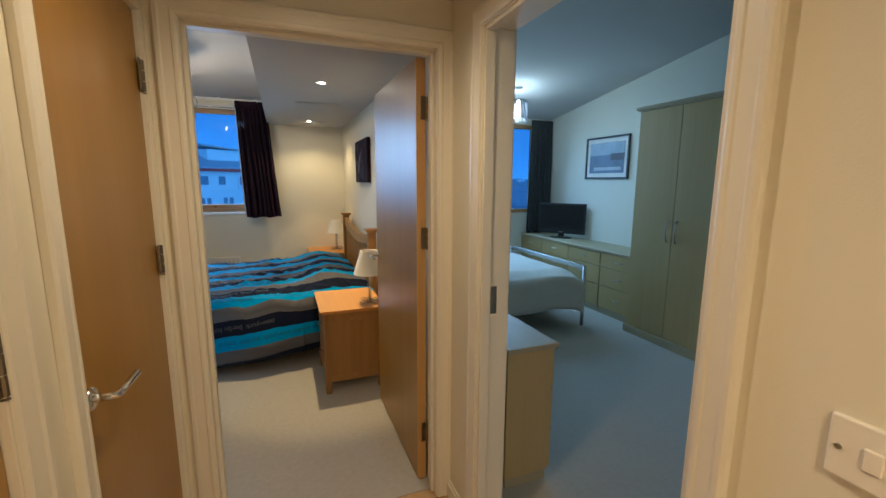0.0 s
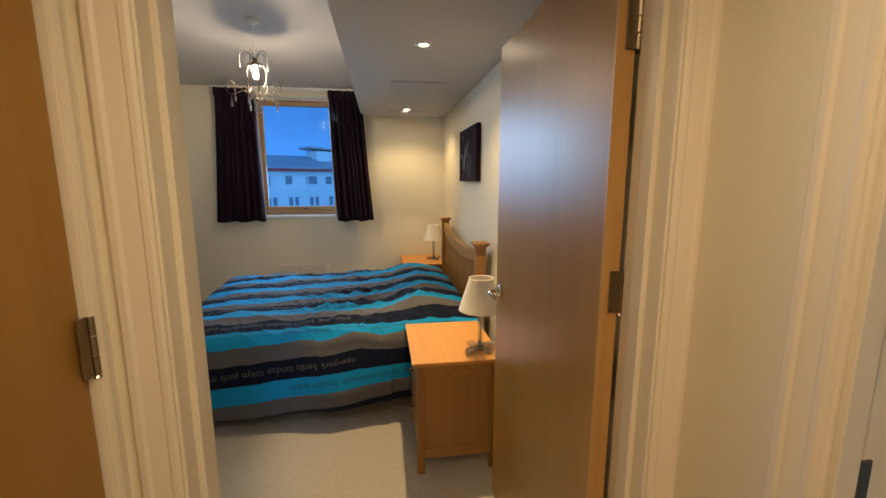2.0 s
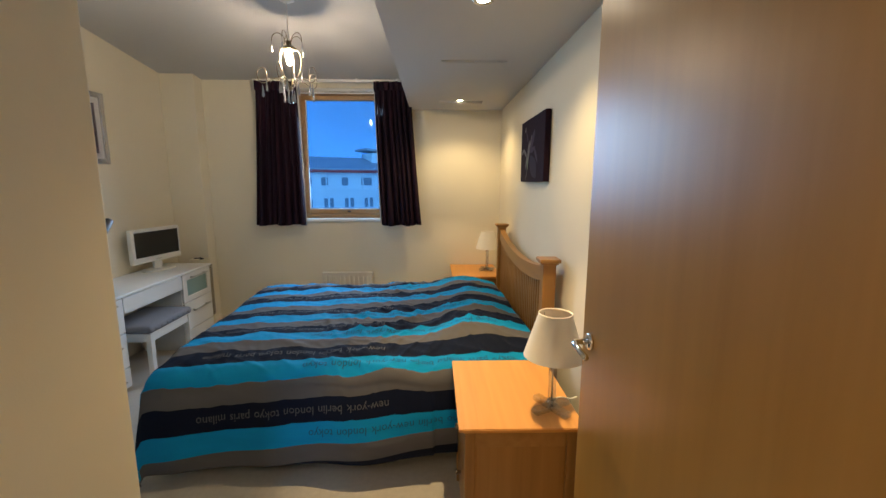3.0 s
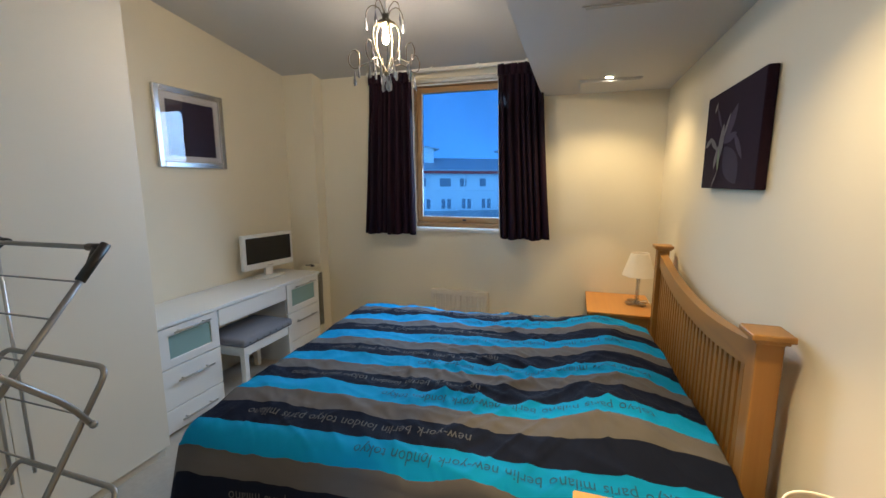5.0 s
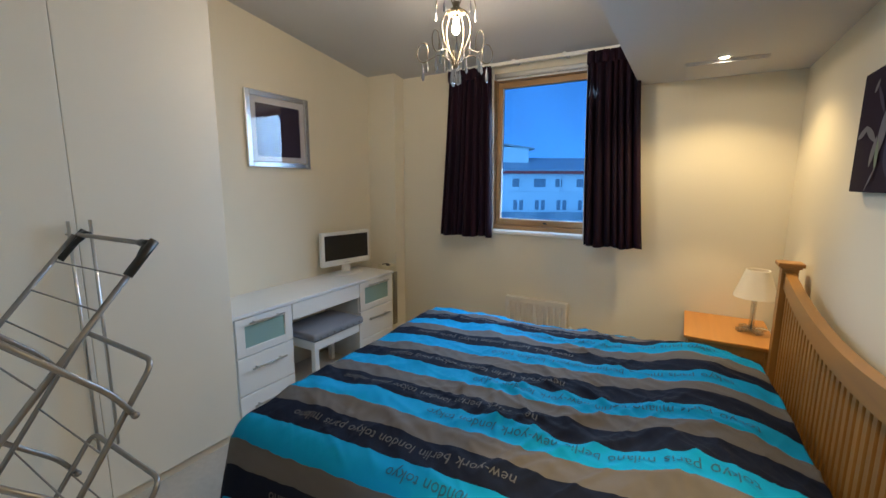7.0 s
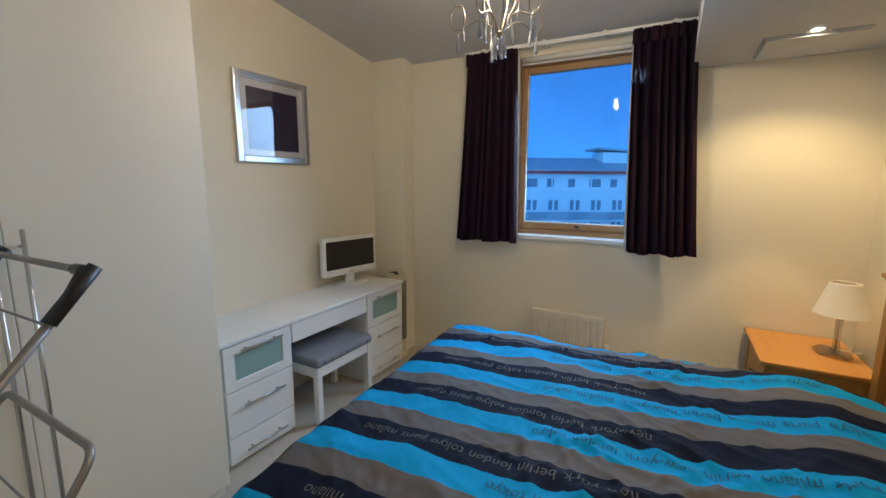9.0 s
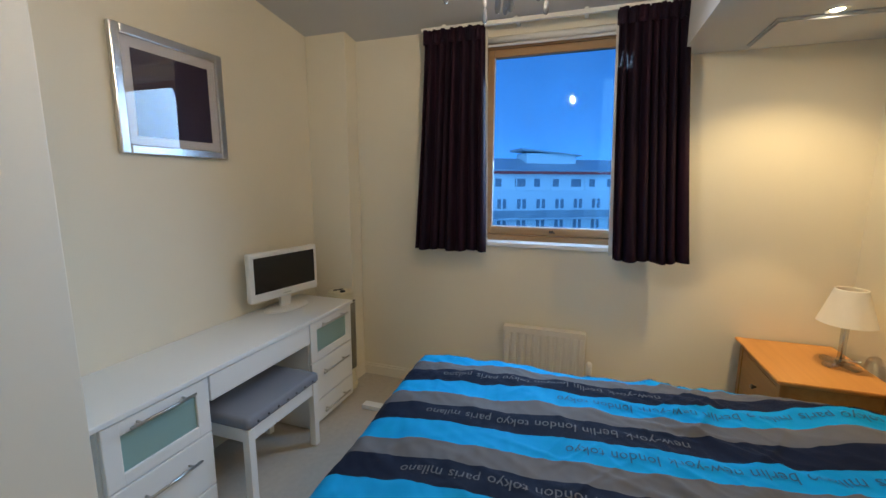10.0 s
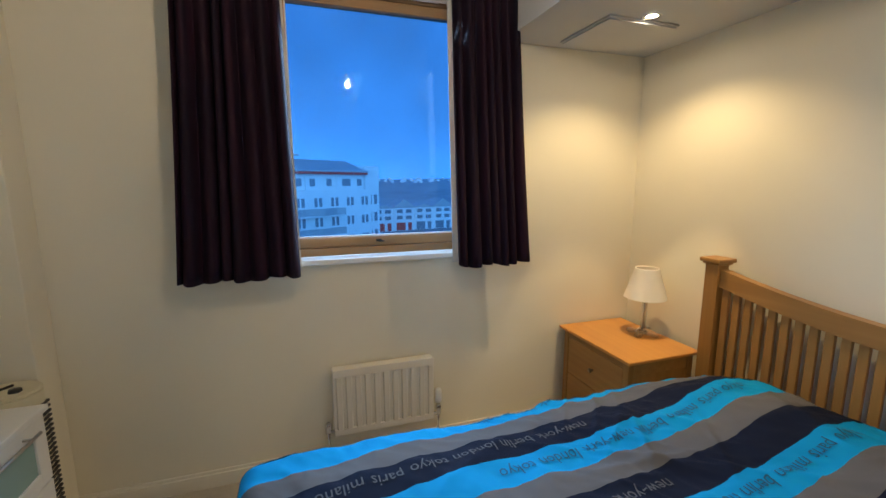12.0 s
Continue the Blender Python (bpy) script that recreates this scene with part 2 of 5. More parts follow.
def tube(points, r, seg=8, bm=None, caps=True):
    """A round tube along points."""
    b = bm if bm is not None else bmesh.new()
    pts = [Vector(p) for p in points]
    rings, side = [], None
    for i, p in enumerate(pts):
        d = (pts[min(i + 1, len(pts) - 1)] - pts[max(i - 1, 0)]).normalized()
        if side is None:
            side = d.orthogonal().normalized()
        side = (side - d * side.dot(d)).normalized()
        up = d.cross(side)
        rings.append([b.verts.new(p + r * (side * math.cos(2 * math.pi * k / seg) + up * math.sin(2 * math.pi * k / seg))) for k in range(seg)])
    for a, c in zip(rings, rings[1:]):
        for k in range(seg):
            b.faces.new((a[k], a[(k + 1) % seg], c[(k + 1) % seg], c[k]))
    if caps:
        b.faces.new(rings[0][::-1])
        b.faces.new(rings[-1])
    return b


def rounded(points, r=0.03, n=5):
    """The polyline with its corners rounded."""
    pts = [Vector(p) for p in points]
    out = [pts[0]]
    for a, p, c in zip(pts, pts[1:], pts[2:]):
        u, w = (a - p), (c - p)
        k = min(r, u.length * 0.45, w.length * 0.45)
        s, e = p + u.normalized() * k, p + w.normalized() * k
        out += [s * (1 - t) ** 2 + p * 2 * t * (1 - t) + e * t * t for t in (i / n for i in range(n + 1))]
    return out + [pts[-1]]


def prism(outline, z0, z1, bm=None, axis="z"):
    """A solid from a 2D outline, pulled along an axis."""
    b = bm if bm is not None else bmesh.new()
    put = {"z": lambda p, h: (p[0], p[1], h), "x": lambda p, h: (h, p[0], p[1]), "y": lambda p, h: (p[0], h, p[1])}[axis]
    lo, hi = [b.verts.new(put(p, z0)) for p in outline], [b.verts.new(put(p, z1)) for p in outline]
    b.faces.new(lo[::-1]), b.faces.new(hi)
    for i in range(len(lo)):
        j = (i + 1) % len(lo)
        b.faces.new((lo[i], lo[j], hi[j], hi[i]))
    return b


CASING = [(-0.002, 0.0), (-0.002, 0.011), (0.004, 0.014), (0.012, 0.0145), (0.016, 0.0125), (0.044, 0.0155), (0.050, 0.019), (0.060, 0.019), (0.066, 0.014), (0.066, 0.0)]


def casing(name, axis, at, side, a, b, top, parent, base=0.0):
    """Moulded architrave round an opening from a to b in the wall plane at, proud towards side."""
    bm = bmesh.new()
    rings = []
    for end in range(4):
        ring = []
        for w, d in CASING:
            u = a - w if end < 2 else b + w
            z = base if end in (0, 3) else top + w
            ring.append(bm.verts.new((u, at + side * d, z) if axis == "y" else (at + side * d, u, z)))
        rings.append(ring)
    for r0, r1 in zip(rings, rings[1:]):
        for k in range(len(CASING) - 1):
            bm.faces.new((r0[k], r0[k + 1], r1[k + 1], r1[k]))
    return part(name, bm, M_TRIM, parent)


def structure(name, bm, material, label, category):
    return tagged(part(name, bm, material), label, category, kind="structure")


def slope1(y):
    return 2.50 + 0.138 * (6.30 - y)


def slope2(y):
    return 2.44 + 0.155 * (5.90 - y)


# ---- the shell ----
structure("floor_bedroom", box(-2.30, 1.15, 2.16, 6.42, -0.12, 0.0), M_CARPET, "beige cut-pile carpet covering the bedroom floor", "floor")
structure("floor_hall", box(-0.18, 1.09, -1.2, 2.16, -0.12, -0.004), M_HALLFLOOR, "warm oak-look laminate floor in the hallway", "floor")
structure("floor_bedroom_two", box(1.09, 4.34, 0.3, 6.0, -0.12, 0.001), M_CARPET2, "pale carpet covering the second bedroom floor", "floor")


def wall_south():
    """The wall between hall and bedroom, with the doorway through it."""
    bm = box(-0.18, 0.020, 2.10, 2.22, 0, 3.3)
    box(0.995, 1.15, 2.10, 2.22, 0, 3.3, bm=bm)
    box(0.020, 0.995, 2.10, 2.22, 2.075, 3.3, bm=bm)
    return structure("wall_south", bm, M_WALL, "magnolia painted wall between hallway and bedroom", "wall")


def wall_north():
    bm = box(-2.30, -0.96, 6.30, 6.62, 0, 3.0)
    box(0.08, 1.15, 6.30, 6.62, 0, 3.0, bm=bm)
    box(-0.96, 0.08, 6.30, 6.62, 0, 1.10, bm=bm)
    box(-0.96, 0.08, 6.30, 6.62, 2.43, 3.0, bm=bm)
    return structure("wall_north", bm, M_WALL, "magnolia painted window wall of the bedroom", "wall")


wall_south()
wall_north()
structure("wall_west", box(-2.30, -2.18, 2.22, 6.30, 0, 3.3), M_WALL, "magnolia painted wall behind the dressing table", "wall")
structure("wall_east", box(1.15, 1.27, 2.22, 6.62, 0, 3.3), M_WALL, "magnolia painted wall behind the headboard", "wall")
structure("wall_column", box(-2.18, -1.86, 6.15, 6.30, 0, 3.0, 0.004), M_WALL, "boxed-in pipe casing in the bedroom corner", "wall")
structure("wall_block", box(-2.18, -0.34, 2.22, 2.92, 0, 3.3, 0.004), M_WALL, "magnolia painted corner of the shower room walls", "wall")


def wall_hall_east():
    bm = box(1.03, 1.15, -1.2, 0.87, 0, 3.3)
    box(1.03, 1.15, 1.83, 2.22, 0, 3.3, bm=bm)
    box(1.03, 1.15, 0.87, 1.83, 2.075, 3.3, bm=bm)
    return structure("wall_hall_east", bm, M_WALL, "magnolia painted hallway wall with the second bedroom doorway", "wall")


def wall_hall_west():
    bm = box(-0.18, -0.06, 1.20, 1.375, 0, 3.0)
    box(-0.18, -0.06, -1.2, 0.30, 0, 3.0, bm=bm)
    box(-0.18, -0.06, 0.30, 1.20, 2.07, 3.0, bm=bm)
    box(-0.18, -0.06, 1.375, 2.099, 2.07, 3.0, bm=bm)
    box(-0.90, -0.80, -1.2, 2.22, 0, 3.0, bm=bm)
    return structure("wall_hall_west", bm, M_WALL, "magnolia painted hallway wall with two oak doors", "wall")


wall_hall_east()
wall_hall_west()
structure("wall_hall_south", box(-0.18, 1.15, -1.32, -1.2, 0, 3.0), M_WALL, "magnolia painted end wall of the hallway", "wall")
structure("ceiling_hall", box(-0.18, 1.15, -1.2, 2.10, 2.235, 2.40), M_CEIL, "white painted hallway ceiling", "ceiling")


def ceiling_sloped(name, x0, x1, y0, y1, f):
    return prism([(y0, f(y0)), (y1, f(y1)), (y1, f(y1) + 0.15), (y0, f(y0) + 0.15)], x0, x1, axis="x")


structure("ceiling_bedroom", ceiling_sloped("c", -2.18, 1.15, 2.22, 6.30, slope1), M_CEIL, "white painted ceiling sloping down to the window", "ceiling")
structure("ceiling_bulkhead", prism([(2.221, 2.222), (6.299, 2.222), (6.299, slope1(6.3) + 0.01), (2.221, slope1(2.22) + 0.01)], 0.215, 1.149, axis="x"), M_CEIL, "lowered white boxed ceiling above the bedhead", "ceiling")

# second bedroom shell
structure("wall_two_east", box(4.22, 4.34, 0.3, 6.02, 0, 3.5), M_WALL2, "pale painted wall of the second bedroom", "wall")
structure("wall_two_south", box(1.15, 4.34, 0.18, 0.3, 0, 3.5), M_WALL2, "pale painted end wall of the second bedroom", "wall")


def wall_two_north():
    bm = box(1.27, 1.9, 5.90, 6.02, 0, 3.5)
    box(3.95, 4.34, 5.90, 6.02, 0, 3.5, bm=bm)
    box(1.9, 3.95, 5.90, 6.02, 0, 1.05, bm=bm)
    box(1.9, 3.95, 5.90, 6.02, 2.35, 3.5, bm=bm)
    return structure("wall_two_north", bm, M_WALL2, "pale painted window wall of the second bedroom", "wall")


wall_two_north()
structure("wall_two_west", box(1.27, 1.275, 2.22, 5.90, 0, 3.5), M_WALL2, "pale painted wall behind the second bed", "wall")
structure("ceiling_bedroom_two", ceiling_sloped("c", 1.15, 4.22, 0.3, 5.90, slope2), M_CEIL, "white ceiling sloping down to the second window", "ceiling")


def skirting(name, x0, x1, y0, y1, face):
    """A baseboard with a stepped top; face: the side that shows (+x, -x, +y, -y)."""
    bm = box(x0, x1, y0, y1, 0.0, 0.072, 0.002)
    d = 0.006
    q = {"+x": (x0, x1 - d, y0, y1), "-x": (x0 + d, x1, y0, y1), "+y": (x0, x1, y0, y1 - d), "-y": (x0, x1, y0 + d, y1)}[face]
    box(*q, 0.072, 0.088, 0.002, bm=bm)
    return structure(name, bm, M_TRIM, "cream painted skirting board", "skirting board")


skirting("baseboard_north", -1.86, 1.15, 6.284, 6.299, "-y")
skirting("baseboard_column", -1.859, -1.845, 6.15, 6.283, "+x")
skirting("baseboard_east", 1.135, 1.149, 2.30, 6.28, "-x")
skirting("baseboard_block", -0.339, -0.325, 2.245, 2.92, "+x")
skirting("baseboard_hall", 1.015, 1.029, 1.90, 2.085, "-x")


# ---- doors ----
def hinge(parent, x, y, z, ax):
    """A butt hinge: knuckle and two leaves. ax: direction of the leaf plate."""
    bm = bmesh.new()
    for k in range(3):
        lathe([(0.0065, 0), (0.0065, 0.031)], 10, (x, y, z - 0.05 + k * 0.0335), bm, True)
    lathe([(0.004, -0.052), (0.007, -0.056)], 10, (x, y, z), bm, True)
    if ax == "x":
        box(x - 0.03, x - 0.006, y - 0.003, y + 0.001, z - 0.05, z + 0.05, 0.001, bm=bm)
        box(x + 0.006, x + 0.018, y - 0.003, y + 0.001, z - 0.05, z + 0.05, 0.001, bm=bm)
    else:
        box(x - 0.003, x + 0.001, y - 0.03, y - 0.006, z - 0.05, z + 0.05, 0.001, bm=bm)
        box(x - 0.003, x + 0.001, y + 0.006, y + 0.018, z - 0.05, z + 0.05, 0.001, bm=bm)
    return part("hinge", bm, M_BRASS, parent, "aged nickel butt hinge")


def lever(parent, origin, normal, along, material=None):
    """A lever handle on a round rose. normal: out of the leaf; along: way the lever points."""
    o, nn, aa = Vector(origin), Vector(normal), Vector(along)
    bm = bmesh.new()
    q = nn.to_track_quat("Z", "Y").to_matrix().to_4x4()
    rose = lathe([(0.0, 0), (0.026, 0), (0.026, 0.006), (0.022, 0.010), (0.0, 0.010)], 24)
    rose.transform(Matrix.Translation(o) @ q)
    merge(bm, rose)
    tube(rounded([o, o + nn * 0.052, o + nn * 0.056 + aa * 0.115], 0.016, 6), 0.0085, 12, bm)
    return part("handle", bm, M_CHROME if material is None else material, parent, "polished chrome lever handle", True)


HINGES = (0.27, 1.25, 1.832)


def door_bedroom():
    d = thing("door_1", "oak veneered bedroom door standing wide open", "door", kind="structure")
    lining = bmesh.new()
    box(0.021, 0.050, 2.095, 2.225, 0, 2.045, 0.002, bm=lining)
    box(0.965, 0.994, 2.095, 2.225, 0, 2.045, 0.002, bm=lining)
    box(0.021, 0.994, 2.095, 2.225, 2.045, 2.074, 0.002, bm=lining)
    part("door_lining", lining, M_TRIM, d, "cream painted door lining")
    stop = bmesh.new()
    box(0.050, 0.064, 2.135, 2.175, 0, 2.031, 0.002, bm=stop)
    box(0.951, 0.965, 2.135, 2.175, 0, 2.031, 0.002, bm=stop)
    box(0.050, 0.965, 2.135, 2.175, 2.031, 2.045, 0.002, bm=stop)
    part("door_stop", stop, M_TRIM, d)
    casing("architrave", "y", 2.10, -1, 0.043, 0.972, 2.052, d)
    casing("architrave", "y", 2.22, 1, 0.043, 0.972, 2.052, d)
    leaf = part("leaf", box(0.915, 0.955, 2.235, 3.112, 0.012, 2.042, 0.002), M_DOOR, d)
    part("lipping", box(0.9135, 0.9565, 2.228, 2.236, 0.012, 2.042, 0.001), M_DOOREDGE, leaf, "paler solid oak edge")
    for z in HINGES:
        hinge(d, 0.962, 2.226, z, "x")
    lever(d, (0.9145, 3.05, 1.035), (-1, 0, 0), (0, -1, 0))
    lever(d, (0.9555, 3.05, 1.035), (1, 0, 0), (0, -1, 0))
    part("strike_plate", box(0.049, 0.0515, 2.178, 2.204, 1.0, 1.12, 0.001), M_BRASS, d, "aged nickel strike plate")
    return d


def door_two():
    d = thing("door_2", "cream door frame of the second bedroom, leaf out of sight", "door frame", kind="structure")
    lining = bmesh.new()
    box(1.025, 1.155, 0.871, 0.90, 0, 2.045, 0.002, bm=lining)
    box(1.025, 1.155, 1.80, 1.829, 0, 2.045, 0.002, bm=lining)
    box(1.025, 1.155, 0.871, 1.829, 2.045, 2.074, 0.002, bm=lining)
    part("door_lining", lining, M_TRIM, d, "cream painted door lining")
    stop = bmesh.new()
    box(1.032, 1.070, 1.788, 1.80, 0, 2.031, 0.002, bm=stop)
    box(1.032, 1.070, 0.90, 0.912, 0, 2.031, 0.002, bm=stop)
    box(1.032, 1.070, 0.90, 1.80, 2.031, 2.045, 0.002, bm=stop)
    part("door_stop", stop, M_TRIM, d)
    casing("architrave", "x", 1.03, -1, 0.893, 1.807, 2.052, d)
    casing("architrave", "x", 1.15, 1, 0.893, 1.807, 2.052, d)
    plate = box(1.078, 1.103, 1.7965, 1.801, 1.0, 1.11, 0.001)
    box(1.084, 1.096, 1.7955, 1.7975, 1.03, 1.075, 0.001, bm=plate)
    part("strike_plate", plate, M_BRASS, d, "aged nickel strike plate")
    return d


def door_cupboard(name, y0, y1, label):
    """A shut oak door in the hall's west wall, hinged at y1."""
    d = thing(name, label, "door", kind="structure")
    lining = bmesh.new()
    box(-0.185, -0.055, y0, y0 + 0.028, 0, 2.04, 0.002, bm=lining)
    box(-0.185, -0.055, y1 - 0.028, y1, 0, 2.04, 0.002, bm=lining)
    box(-0.185, -0.055, y0, y1, 2.04, 2.069, 0.002, bm=lining)
    part("door_lining", lining, M_TRIM, d)
    casing("architrave", "x", -0.06, 1, y0 + 0.02, y1 - 0.02, 2.046, d)
    part("leaf", box(-0.108, -0.068, y0 + 0.031, y1 - 0.031, 0.012, 2.036, 0.002), M_DOOR, d)
    for z in (0.24, 1.242, 1.842):
        hinge(d, -0.058, y1 - 0.024, z, "y")
    lever(d, (-0.068, y0 + 0.075, 1.045), (1, 0, 0), (0, 1, 0))
    return d


door_bedroom()
door_two()
door_cupboard("door_3", 1.376, 2.098, "shut oak veneered cupboard door in the hallway")
door_cupboard("door_4", 0.301, 1.199, "shut oak veneered door beside the cupboard door")


def light_switch():
    s = thing("light_switch", "white plastic rocker switch plate on the hallway wall", "light switch")
    part("plate", box(1.0205, 1.0295, 0.615, 0.703, 1.118, 1.206, 0.004, 3), M_SWITCH, s)
    part("rocker", box(1.0165, 1.022, 0.644, 0.664, 1.146, 1.176, 0.002), M_SWITCH, s)
    part("screw", lathe([(0.004, 0), (0.004, 0.002)], 12, (0, 0, 0), None, True), M_STEEL, s).matrix_local = pose(1.0203, 0.690, 1.162, 0, -90, 0)
    return s


light_switch()


def window_bedroom():
    w = thing("window_1", "oak-stained wooden window with white sill, shut", "window", kind="structure")
    outer = bmesh.new()
    X0, X1, Z0, Z1 = -0.955, 0.075, 1.115, 2.425
    box(X0, X0 + 0.045, 6.365, 6.44, Z0, Z1, 0.003, bm=outer)
    box(X1 - 0.045, X1, 6.365, 6.44, Z0, Z1, 0.003, bm=outer)
    box(X0 + 0.045, X1 - 0.045, 6.365, 6.44, Z0, Z0 + 0.04, 0.003, bm=outer)
    box(X0 + 0.045, X1 - 0.045, 6.365, 6.44, Z1 - 0.05, Z1, 0.003, bm=outer)
    part("window_frame", outer, M_WINWOOD, w)
    sash = bmesh.new()
    a, b, c, e = X0 + 0.047, X1 - 0.047, Z0 + 0.042, Z1 - 0.052
    box(a, a + 0.04, 6.375, 6.43, c, e, 0.005, bm=sash)
    box(b - 0.04, b, 6.375, 6.43, c, e, 0.005, bm=sash)
    box(a + 0.04, b - 0.04, 6.375, 6.43, c, c + 0.05, 0.005, bm=sash)
    box(a + 0.04, b - 0.04, 6.375, 6.43, e - 0.05, e, 0.005, bm=sash)
    part("sash", sash, M_WINWOOD, w)
    half = (b - a) / 2 - 0.035
    p = part("pane", box(-half, half, -0.002, 0.002, c + 0.04, e - 0.04), M_PANE, w)
    p.matrix_local = pose((a + b) / 2, 6.404, 0, 0, 0, -1.7)
    p.visible_shadow = False
    bead = bmesh.new()
    box(a + 0.04, b - 0.04, 6.386, 6.398, c + 0.05, c + 0.058, 0.001, bm=bead)
    box(a + 0.04, a + 0.046, 6.386, 6.398, c + 0.058, e - 0.05, 0.001, bm=bead)
    part("glazing_bead", bead, M_PLASTICW, w)
    part("window_sill", box(X0 - 0.004, X1 + 0.004, 6.275, 6.364, 1.083, 1.113, 0.006, 3), M_WHITE, w, "white gloss sill")
    latch = box(-0.47, -0.44, 6.368, 6.376, 1.178, 1.192, 0.002)
    tube([(-0.465, 6.368, 1.182), (-0.45, 6.356, 1.182), (-0.43, 6.352, 1.182)], 0.004, 8, latch)
    part("latch", latch, M_BLACKPL, w)
    part("handle", tube(rounded([(-0.93, 6.37, 1.62), (-0.93, 6.335, 1.62), (-0.93, 6.33, 1.73)], 0.012), 0.007, 10), M_STEEL, w, "", True)
    return w


window_bedroom()


def window_two():
    w = thing("window_2", "second bedroom window in a wooden frame", "window", kind="structure")
    outer = bmesh.new()
    box(1.902, 1.96, 5.93, 5.99, 1.052, 2.348, 0.003, bm=outer)
    box(3.89, 3.948, 5.93, 5.99, 1.052, 2.348, 0.003, bm=outer)
    box(1.96, 3.89, 5.93, 5.99, 1.052, 1.11, 0.003, bm=outer)
    box(1.96, 3.89, 5.93, 5.99, 2.29, 2.348, 0.003, bm=outer)
    part("window_frame", outer, M_WINWOOD, w)
    part("pane", box(1.955, 3.895, 5.958, 5.962, 1.105, 2.295), M_PANE, w).visible_shadow = False
    return w


window_two()

# ---- bedroom things ----
STRIPE = 0.1107  # width of one stripe of the duvet cover
SKEW = 0.055  # how far the cover lies askew on the bed
BED = dict(x0=-1.02, x1=0.99, y0=3.80, y1=5.585, top=0.57)


def duvet_height(x, y):
    """Soft fullness and creases of the duvet, above its mean level."""
    h = 0.022 * noise.noise(Vector((x * 1.1, y * 1.3, 3.1)))
    h += 0.010 * noise.noise(Vector((x * 2.6 + y * 1.2, y * 3.2 - x, 1.7)))
    # soft folds, then sharp creases that gather in the middle of the bed and towards the pillows
    for s, amp, ang, ph in ((4.0, 0.006, 0.75, 0.3), (6.5, 0.006, -0.45, 2.0), (11.0, 0.004, 1.05, 5.0), (19.0, 0.0018, 0.3, 7.0)):
        u = x * math.cos(ang) + y * math.sin(ang)
        n = noise.noise(Vector((u * s, (y * math.cos(ang) - x * math.sin(ang)) * s * 0.28, ph)))
        h += amp * (1 - 2.6 * abs(n))
    mid = 0.35 + 0.65 * math.exp(-((x - 0.25) / 0.55) ** 2)
    for s, amp, ang, ph in ((2.6, 0.013, 1.0, 11.0), (3.6, 0.013, -0.9, 14.0), (5.5, 0.012, 0.55, 17.0), (5.0, 0.012, 1.35, 19.0), (8.0, 0.008, 1.1, 23.0), (9.0, 0.007, -0.6, 27.0), (13.0, 0.005, 0.8, 31.0)):
        u, w = x * math.cos(ang) + y * math.sin(ang), y * math.cos(ang) - x * math.sin(ang)
        n = noise.noise(Vector((u * s, w * s * 0.22, ph)))
        gate = max(0.0, min(1.0, 0.5 + 1.8 * noise.noise(Vector((x * 1.7, y * 1.7, ph + 1)))))
        h += 1.15 * amp * mid * gate * max(0.0, 1 - 6.0 * abs(n)) ** 1.3
    return h


def duvet_point(u, v):
    """The duvet's surface: u metres along x from the foot hem, v metres across from the near hem."""
    drop_n, drop_f, drop_l, r = 0.40, 0.30, 0.34, 0.075
    w = BED["y1"] - BED["y0"]
    x0 = BED["x0"] - 0.062 * (min(2.2, max(0.3, v)) - 1.35)

    def fold(s, drop, width, drop2):
        """Arc length to (across, down)."""
        arc = r * math.pi / 2
        if s < drop:
            return 0.0 - 0.02 * math.sin(math.pi * min(1, (drop - s) / drop) * 0.8), -r - (drop - s)
        if s < drop + arc:
            a = (s - drop) / r
            return r - r * math.cos(a), -r + r * math.sin(a)
        if s < drop + arc + width - 2 * r:
            return r + s - drop - arc, 0.0
        s2 = s - (drop + arc + width - 2 * r)
        if drop2 <= 0:
            return width - r + s2, 0.0
        if s2 < arc:
            a = s2 / r
            return width - r + r * math.sin(a), -r + r * math.cos(a)
        return width + 0.01, -r - (s2 - arc)

    ax, dz1 = fold(u, drop_l, BED["x1"] - x0, 0)
    ay, dz2 = fold(v, drop_n, w, drop_f)
    x, y = x0 + ax, BED["y0"] + ay
    # skirts: a little ripple where the cloth hangs, tucked in beside the bedside cabinet
    hang = max(0.0, min(1.0, (-dz2 - r) / 0.3))
    hangx = max(0.0, min(1.0, (-dz1 - r) / 0.3))
    near = 1.0 if v < 0.9 else -1.0
    y += -near * hang * (0.030 + 0.022 * math.sin(x * 5.2 + 0.8) + 0.012 * math.sin(x * 13.0)) * (0.35 if x > 0.45 else 1.0)
    x += -hangx * (0.025 + 0.02 * math.sin(y * 6.0))
    lift = (BED["top"] + dz1 + dz2) if min(dz1, dz2) > -r * 0.999 or dz1 == 0 or dz2 == 0 else BED["top"] + min(dz1, dz2) - 0.25 * abs(max(dz1, dz2))
    flat = 1.0 - max(hang, hangx)
    e = min(1.0, max(0.0, (x - x0) / 0.35)) * min(1.0, max(0.0, (y - BED["y0"]) / 0.3)) * min(1.0, max(0.0, (BED["y1"] - y) / 0.3))
    crown = 0.05 * e
    pillow = 0.075 * math.exp(-((x - 0.72) / 0.24) ** 2) * min(1, max(0, (y - 3.95) / 0.22)) * min(1, max(0, (5.52 - y) / 0.22))
    lift += crown + pillow + flat * duvet_height(x, y)
    lift += 0.10 * hang * max(0.0, (x + 0.6) / 1.6) * (1 if near > 0 else 0)
    return Vector((x, y, max(0.035, lift)))


